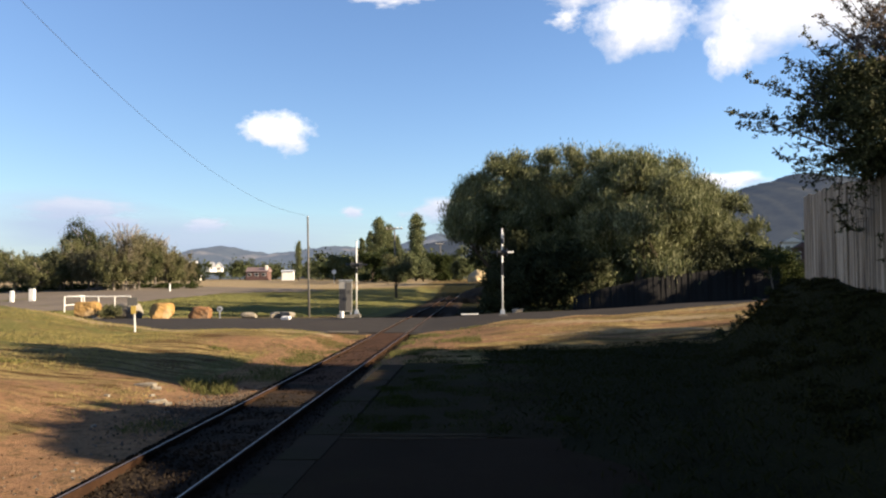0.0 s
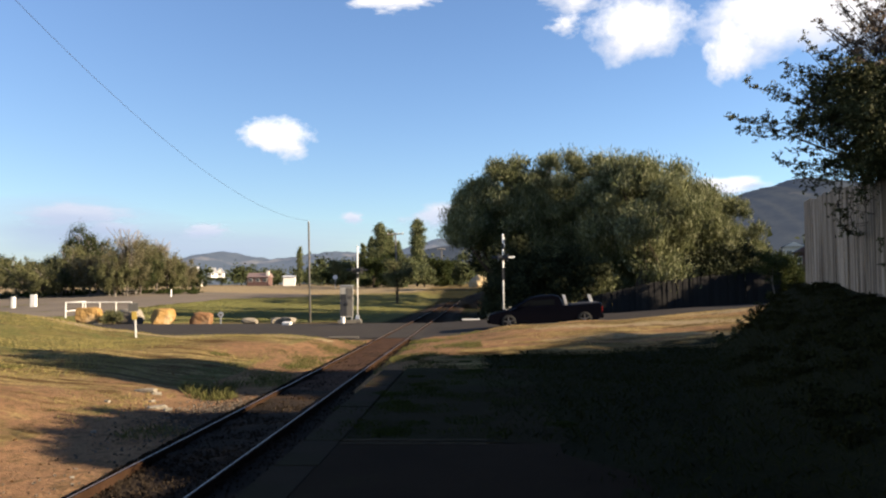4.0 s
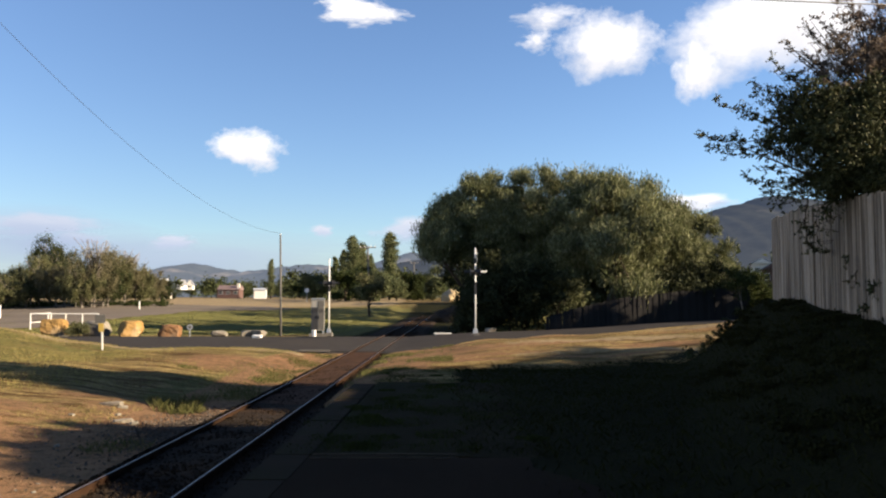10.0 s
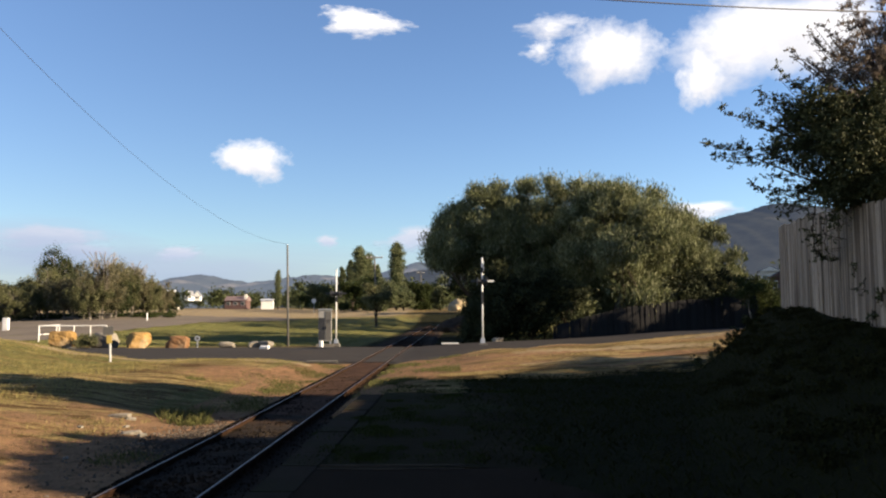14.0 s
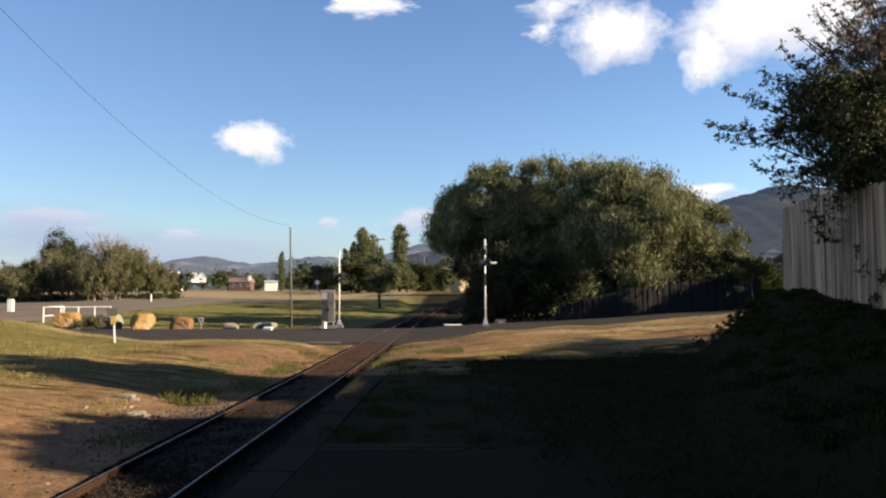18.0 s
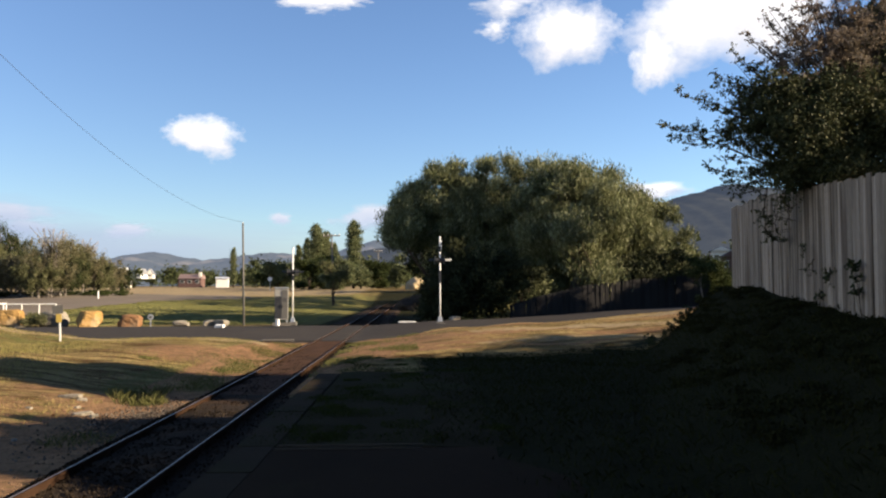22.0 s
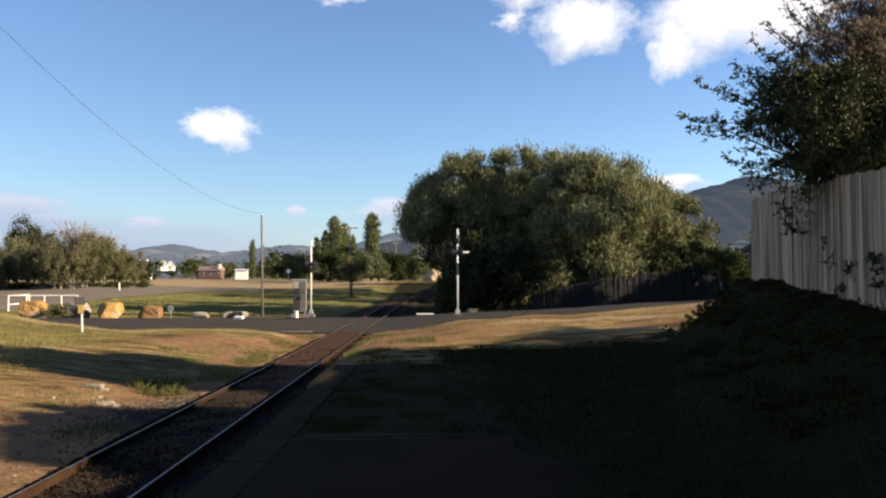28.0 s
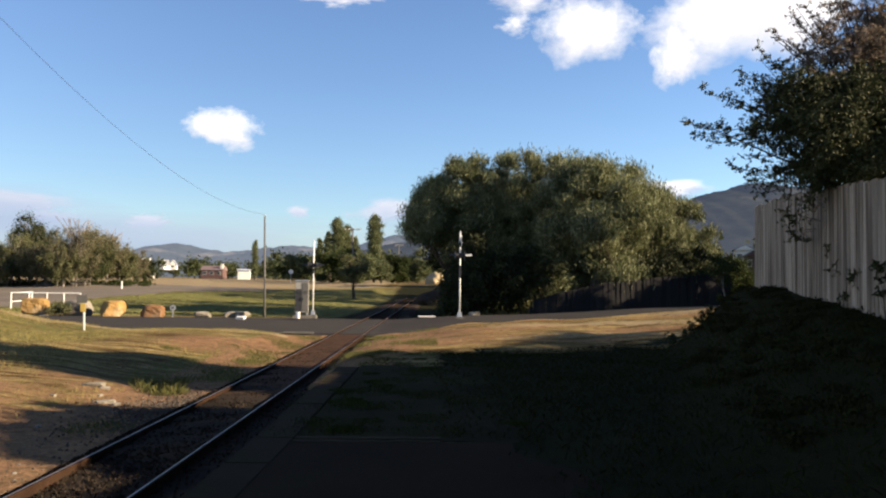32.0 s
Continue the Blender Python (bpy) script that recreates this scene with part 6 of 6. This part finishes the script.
def build_tufts():
    for k, (x, y, s, l) in enumerate(((-5.08, 15.5, 0.45, 0.46), (-5.45, 16.1, 0.4, 0.40), (-5.2, 16.6, 0.4, 0.42), (-4.75, 15.2, 0.35, 0.30), (-4.6, 11.5, 0.5, 0.24), (-4.6, 20.9, 0.4, 0.26), (-4.4, 17.2, 0.5, 0.24), (-6.9, 22.0, 0.28, 0.2), (-4.3, 20.6, 0.5, 0.2), (-9.6, 16.5, 0.3, 0.18), (-4.15, 23.5, 0.4, 0.18), (-12.5, 21, 0.4, 0.16))):
        tuft("grass_tuft", 200 + k, x, y, s, 240, l * 0.5, GREENGRASS, "tuft of green grass on the earth bank", "grass tuft")
    rng = np.random.default_rng(239)
    for k in range(44):
        y = 9.0 + 12.5 * rng.random() ** 1.3
        x = TRACK_X + TRACK_TURN * y + 1.45 + float(np.clip(rng.normal(1.2, 0.65), 0.5, 3.2))
        z = 0.35 if y < 16.2 else float(height_of(x, y))
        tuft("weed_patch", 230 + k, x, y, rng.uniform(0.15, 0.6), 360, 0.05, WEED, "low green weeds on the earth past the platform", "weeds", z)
    rng = np.random.default_rng(240)
    for k, (x, y) in enumerate(((6.35, 20.3), (6.6, 20.2), (6.8, 20.4), (7.05, 20.3), (7.3, 20.5), (6.45, 20.8), (7.6, 20.4))):
        h = rng.uniform(0.14, 0.34)
        rows = [(rng.normal() * 0.06, rng.normal() * 0.06, h * s, 0.07, 0.07, 0.06) for s in np.linspace(0.3, 1, 7)]
        tree("weed", 250 + k, (x, y, float(height_of(x, y))), h, 0.012, rows, 130, 0.07, 0.035, DARKLEAF, BARK, "small leafy weed on the edge of the mound", boughs=4, twig=0.003)
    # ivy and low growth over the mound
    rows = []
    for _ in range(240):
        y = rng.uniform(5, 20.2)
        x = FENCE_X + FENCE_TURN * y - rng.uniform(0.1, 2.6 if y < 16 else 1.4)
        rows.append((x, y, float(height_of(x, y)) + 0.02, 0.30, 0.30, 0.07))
    tagged(new("ground_cover", leaves("ground_cover", rng, rows, 30000, 0.05, 0.032, IVY, hollow=0.1)), "ivy and low growth over the mound, toned dark for shade", "ground cover", kind="stuff")
    for k, (x, y, w, h) in enumerate(((-6.15, 15.1, 0.40, 0.06), (-5.90, 15.0, 0.18, 0.05), (-5.38, 13.74, 0.34, 0.06), (-5.16, 13.6, 0.16, 0.05), (-5.75, 14.4, 0.14, 0.04), (-5.44, 11.5, 0.12, 0.04), (-4.45, 8.9, 0.08, 0.03), (-4.3, 8.6, 0.06, 0.025), (-6.3, 13.8, 0.12, 0.04), (-4.6, 9.3, 0.06, 0.025), (-4.9, 12.9, 0.10, 0.03))):
        ob = build_rock(260 + k, x, y, w, w * 0.6, h * 1.6, PALESTONE, "pale flat stone on the bare earth", 20 * k)
        ob["group"] = "loose stones"
    for k, (x, y, h, n) in enumerate(((6.56, 11.3, 0.9, 4), (6.92, 13.1, 0.5, 2))):
        z = float(height_of(x, y))
        rows = [(rng.normal() * 0.05, rng.normal() * 0.16, h * rng.uniform(0.35, 1.0), 0.09, 0.12, 0.09) for _ in range(n)]
        tree("climbing_plant", 280 + k, (x, y, z), h, 0.012, rows, 36 * n, 0.085, 0.045, DARKLEAF, BARK, "dark leafy plant growing up against the paling fence", boughs=6, twig=0.003)
    rows = [(rng.normal() * 0.35, rng.normal() * 0.3, 2.2 + rng.normal() * 0.35, 0.4, 0.35, 0.3) for _ in range(12)]
    tree("shrub", 285, (16.9, 45.0, float(height_of(16.9, 45.0))), 3.2, 0.05, rows, 1800, 0.13, 0.06, BUSH, PALEBARK, "slim pale-trunked shrub at the end of the dark fence", boughs=5, twig=0.01)
    p = (-19.9, 44.1)
    rows = dome(rng, (0, 0, 0.35), (0.75, 0.5, 0.42), 26, 0.2, -0.8)
    tree("shrub", 270, (p[0], p[1], 0.0), 0.5, 0.03, rows, 3200, 0.13, 0.03, PARKLEAF, BARK, "low green shrub before a sandstone block", boughs=6, twig=0.006)


def build_station():
    """An unseen station assumed behind the camera: walls and a roof that close the place and block sky light."""
    st = tagged(new("station_building"), "plain station building, assumed behind the camera", "building", kind="structure")
    part("wall", block(bmesh.new(), 8.5, 12.0, 4.2, pose(6.0, -8.6, 0.3)), CREAM, st)
    bm = bmesh.new()
    vs = [bm.verts.new(v) for v in ((0.6, -15.4, 4.4), (11.2, -15.4, 4.4), (11.2, -1.8, 4.4), (0.6, -1.8, 4.4), (5.9, -15.4, 6.6), (5.9, -1.8, 6.6))]
    for f in ((0, 3, 5, 4), (1, 4, 5, 2), (0, 1, 2, 3), (0, 4, 1), (3, 2, 5)):
        bm.faces.new([vs[i] for i in f])
    bmesh.ops.recalc_face_normals(bm, faces=bm.faces[:])
    part("roof", bm, ROOFIRON, st)
    part("awning", block(bmesh.new(), 5.0, 16.0, 0.14, pose(0.6, -5.2, 3.5, 0, -3)), ROOFIRON, st)
    for y in (-12, -7.5, -3, 1.5):
        part("awning_post", rod(bmesh.new(), (-1.5, y, 0.3), (-1.5, y, 3.5), 0.07, 0.07, 10), TIMBER, st)


def build_far_bank():
    """The dry cutting side where the track leaves the view."""
    bm = bmesh.new()
    bmesh.ops.create_icosphere(bm, subdivisions=4, radius=1.0)
    for v in bm.verts:
        v.co *= 1 + 0.12 * noise.noise(v.co * 2.2)
        v.co = Vector((v.co.x * 2.0, v.co.y * 9, v.co.z * 1.9))
    thing("earth_bank", bm, DRYBANK, "sunlit dry earth bank at the end of the track", "bank", kind="structure", at=pose(2.0, 150, 2.1))
    bm = bmesh.new()
    bmesh.ops.create_icosphere(bm, subdivisions=4, radius=1.0)
    for v in bm.verts:
        v.co *= 1 + 0.25 * noise.noise(v.co * 1.6) + 0.06 * noise.noise(v.co * 7)
        v.co = Vector((v.co.x * 2.6, v.co.y * 6, v.co.z * 1.5))
    thing("earth_bank", bm, BALLAST, "dark stony heap beside the track", "bank", kind="structure", at=pose(1.7, 84, -0.2))


build_pole(-9.17, 46.0, -9.27, 5.85, 0.066, "slim grey timber pole beside the road")
build_pole(-8.2, 92.0, -8.45, 8.1, 0.12, "tall timber power pole with a crossarm in the field", ((0.25, 1.9),))
build_pole(-6.1, 180.0, -6.1, 8.5, 0.17, "distant timber power pole behind trees", ((0.3, 1.9),))
build_pole(-11.1, 8.0, -11.1, 11.9, 0.16, "tall timber power pole on the bank")
build_pole(14.0, 13.2, 14.0, 6.3, 0.14, "timber power pole behind the fence")
build_wire([(-9.3 - 0.0487 * s, 46 - s, 5.84 - 0.053 * s + 0.00577 * s * s) for s in np.linspace(0, 38, 40)], 0.006, "thin black overhead wire from the roadside pole")
build_wire([(-11 + 25 * s, 8 + 5.2 * s, 7.046 + 0.052 * s - 3.26 * s * (1 - s)) for s in np.linspace(0, 1, 40)], 0.010, "black overhead wire above the platform")
build_signal(1.72, 40.0, 4.32, 3.15, "white level crossing signal mast with black lamp units", ((3.9, 0.6),), WHITE, ((3.58, 0.28), (2.03, 0.62)))
build_signal(-6.42, 46.0, 4.30, 2.92, "white level crossing signal mast beside the relay cabinet", (), BLACK, ((2.45, 0.3),))
build_cabinet()
build_rocks()
build_rail_barrier()
build_marker()
build_town()
build_benches()
build_grass()
build_clods()
build_gravel()
build_tufts()
build_station()
build_far_bank()

# ---- the pick-up that drives by ----
def build_ute():
    ute = tagged(new("pickup_truck"), "dark blue-black utility car with chrome sports bars, driving by", "car")
    paint, t, p = nodes_of("dark_car_paint")
    p.inputs["Base Color"].default_value = (0.002, 0.0022, 0.004, 1)
    p.inputs["Roughness"].default_value, p.inputs["Specular IOR Level"].default_value = 0.16, 0.06
    glass, t, p = nodes_of("dark_glass")
    p.inputs["Base Color"].default_value = (0.004, 0.005, 0.006, 1)
    p.inputs["Specular IOR Level"].default_value = 0.1
    p.inputs["Roughness"].default_value = 0.06
    tyre = surface("tyre_rubber", (0.03, 0.03, 0.03), (0.02, 0.02, 0.02), 5, 50, 0.9)
    alloy = surface("alloy", (0.22, 0.22, 0.23), (0.15, 0.15, 0.16), 5, 50, 0.35, 0.9, 0.05)
    chrome = surface("chrome", (0.8, 0.8, 0.8), (0.7, 0.7, 0.7), 5, 50, 0.15, 0.4, 0.02)
    red, t, p = nodes_of("tail_lamp_red")
    p.inputs["Base Color"].default_value, p.inputs["Roughness"].default_value = (0.16, 0.012, 0.01, 1), 0.15
    # side outline, nose at -x; the body is lofted across y
    low = [(-2.5, 0.32), (-2.53, 0.55), (-2.42, 0.72), (-1.7, 0.86), (-1.02, 0.95), (1.0, 0.97), (2.42, 1.02), (2.47, 0.92), (2.47, 0.45), (2.3, 0.30), (1.95, 0.26), (-2.0, 0.22)]
    def loft(outline, widths):
        bm = bmesh.new()
        rings = []
        for y, k, dz in widths:
            rings.append([bm.verts.new((x * k, y, z + dz)) for x, z in outline])
        for a, b in zip(rings, rings[1:]):
            for i in range(len(outline)):
                j = (i + 1) % len(outline)
                bm.faces.new((a[i], a[j], b[j], b[i]))
        bm.faces.new(rings[0])
        bm.faces.new(list(reversed(rings[-1])))
        bmesh.ops.recalc_face_normals(bm, faces=bm.faces[:])
        bmesh.ops.bevel(bm, geom=bm.edges[:], offset=0.025, segments=2, affect="EDGES")
        return bm
    part("body", loft(low, ((-0.92, 0.985, -0.02), (-0.84, 1.0, 0), (0.84, 1.0, 0), (0.92, 0.985, -0.02))), paint, ute)
    cab = [(-1.48, 0.92), (-0.62, 1.36), (-0.15, 1.45), (0.38, 1.45), (0.66, 1.37), (0.84, 0.97)]
    part("cabin", loft(cab, ((-0.76, 0.96, -0.03), (-0.66, 1.0, 0), (0.66, 1.0, 0), (0.76, 0.96, -0.03))), paint, ute)
    for s in (-1, 1):
        bm = bmesh.new()
        ring = [(-1.08, 1.0), (-0.54, 1.30), (0.1, 1.37), (0.40, 1.33), (0.42, 1.0)]
        side = [bm.verts.new((x, s * (0.775 - 0.02 * (z > 1.2)), z)) for x, z in ring]
        bm.faces.new(side)
        bmesh.ops.recalc_face_normals(bm, faces=bm.faces[:])
        part("side_window", bm, glass, ute)
        bm = bmesh.new()
        block(bm, 0.07, 0.06, 0.46, pose(1.02, s * 0.26, 0.97, 0, -14), 0.02)
        part("sports_bar", bm, chrome, ute, "bright chrome sports bar")
        part("bar_post", block(bmesh.new(), 0.07, 0.06, 0.42, pose(2.14, s * 0.26, 0.98, 0, -14), 0.02), chrome, ute, "bright chrome post")
        part("tail_lamp", block(bmesh.new(), 0.08, 0.16, 0.26, pose(2.445, s * 0.8, 0.62), 0.02), red, ute, "red tail lamp")
        part("headlamp", block(bmesh.new(), 0.22, 0.3, 0.14, pose(-2.36, s * 0.68, 0.56), 0.03), glass, ute)
        part("mirror", block(bmesh.new(), 0.12, 0.18, 0.13, pose(-0.72, s * 0.98, 1.0), 0.03), paint, ute)
        part("door_handle", block(bmesh.new(), 0.16, 0.03, 0.03, pose(0.1, s * 0.925, 0.82), 0.008), paint, ute)
    part("windscreen", block(bmesh.new(), 0.94, 1.25, 0.02, pose(-1.06, 0, 1.145, 0, -27)), glass, ute)
    part("tonneau_cover", block(bmesh.new(), 1.15, 1.5, 0.05, pose(1.80, 0, 0.985, 0, -1.5), 0.02), BLACK, ute)
    part("rear_bumper", block(bmesh.new(), 0.14, 1.7, 0.2, pose(2.46, 0, 0.34), 0.04), paint, ute)
    part("front_bumper", block(bmesh.new(), 0.16, 1.7, 0.24, pose(-2.47, 0, 0.28), 0.05), paint, ute)
    part("number_plate", block(bmesh.new(), 0.02, 0.30, 0.10, pose(2.54, 0, 0.5)), WHITE, ute, "plain white plate")
    wheels = []
    for x in (-1.62, 1.68):
        for s in (-1, 1):
            bm = bmesh.new()
            ring = [(0.20, -0.11), (0.30, -0.115), (0.33, -0.08), (0.335, 0.08), (0.30, 0.115), (0.20, 0.11)]
            vs = [[bm.verts.new((r * math.cos(a), w, r * math.sin(a))) for r, w in ring] for a in [2 * math.pi * i / 28 for i in range(28)]]
            for i in range(28):
                for j in range(5):
                    bm.faces.new((vs[i][j], vs[i][j + 1], vs[(i + 1) % 28][j + 1], vs[(i + 1) % 28][j]))
            bmesh.ops.recalc_face_normals(bm, faces=bm.faces[:])
            hub = new("wheel", mesh_of("wheel", bm, tyre, True))
            hub.parent = ute
            bm = bmesh.new()
            rod(bm, (0, -s * -0.09, 0), (0, s * 0.1, 0), 0.07, 0.07, 12)
            for i in range(5):
                a = 2 * math.pi * i / 5
                rod(bm, (0, s * 0.085, 0), (0.225 * math.cos(a), s * 0.085, 0.225 * math.sin(a)), 0.038, 0.03, 6)
            part("rim", bm, alloy, hub, "silver five-spoke alloy rim")
            hub.location = (x, s * 0.835, 0.335)
            wheels.append((hub, x, s))
    for x in (-1.62, 1.68):
        for s in (-1, 1):
            part("wheel_arch", rod(bmesh.new(), (x, s * 0.80, 0.36), (x, s * 0.928, 0.36), 0.385, 0.385, 24), paint, ute)
    ute.scale = (0.93, 0.93, 0.93)
    return ute, wheels


UTE, WHEELS = build_ute()
UTE_TIMES = ((0.0, 34.4), (1.0, 26.6), (2.0, 18.7), (3.0, 10.93), (3.5, 7.0), (4.5, -0.75), (5.5, -8.3), (6.0, -12.4), (6.6, -17.9), (7.5, -26.5), (9.0, -42), (12.0, -74), (15.0, -106), (18.0, -126), (20.0, -131), (32.0, -131))


def ute_x(t):
    return float(np.interp(t, [r[0] for r in UTE_TIMES], [r[1] for r in UTE_TIMES]))


SWAYING = [ob for ob in scene.objects if ob.name.startswith("crown") and (ob.parent.name.startswith("willow") or ob.parent.location.y < 15)]


def motions():
    rows, turns = [], []
    for k in range(0, 601):
        t = k / 30
        x = ute_x(t)
        z0, z1 = (float(road_height(x + d)) for d in (-1.5, 1.5))
        lift = 0.08 * min(1, abs(x + 2.8) / 4)
        rows.append((t, pose(x, 33.4, (z0 + z1) / 2 - 0.03 + lift * 0.3, 0, -math.degrees(math.atan((z1 - z0) / 3)), 0)))
        turns.append((t, math.degrees((x - 34.4) / 0.335)))
    rows.append((32.0, rows[-1][1]))
    turns.append((32.0, turns[-1][1]))
    walk(UTE, rows)
    for hub, x, s in WHEELS:
        walk(hub, [(t, pose(x, s * 0.835, 0.335, 0, a, 0)) for t, a in turns])
    # the wind in the crowns
    for k, ob in enumerate(SWAYING):
        walk(ob, [(0.5 * j, pose(0, 0, 0, 0.10 * math.sin(1.9 * j + k), 0.28 * math.sin(1.37 * j + 2 * k) + 0.12 * math.sin(2.9 * j + k), 0)) for j in range(65)])
    for ob, x, y, z, yaw, tilt in CLOUDS:
        walk(ob, [(t, pose(x + (9.0 - t) * 2.1, y, z, tilt, 0, yaw)) for t in (0.0, 16.0, 32.0)])


build_track()
motions()
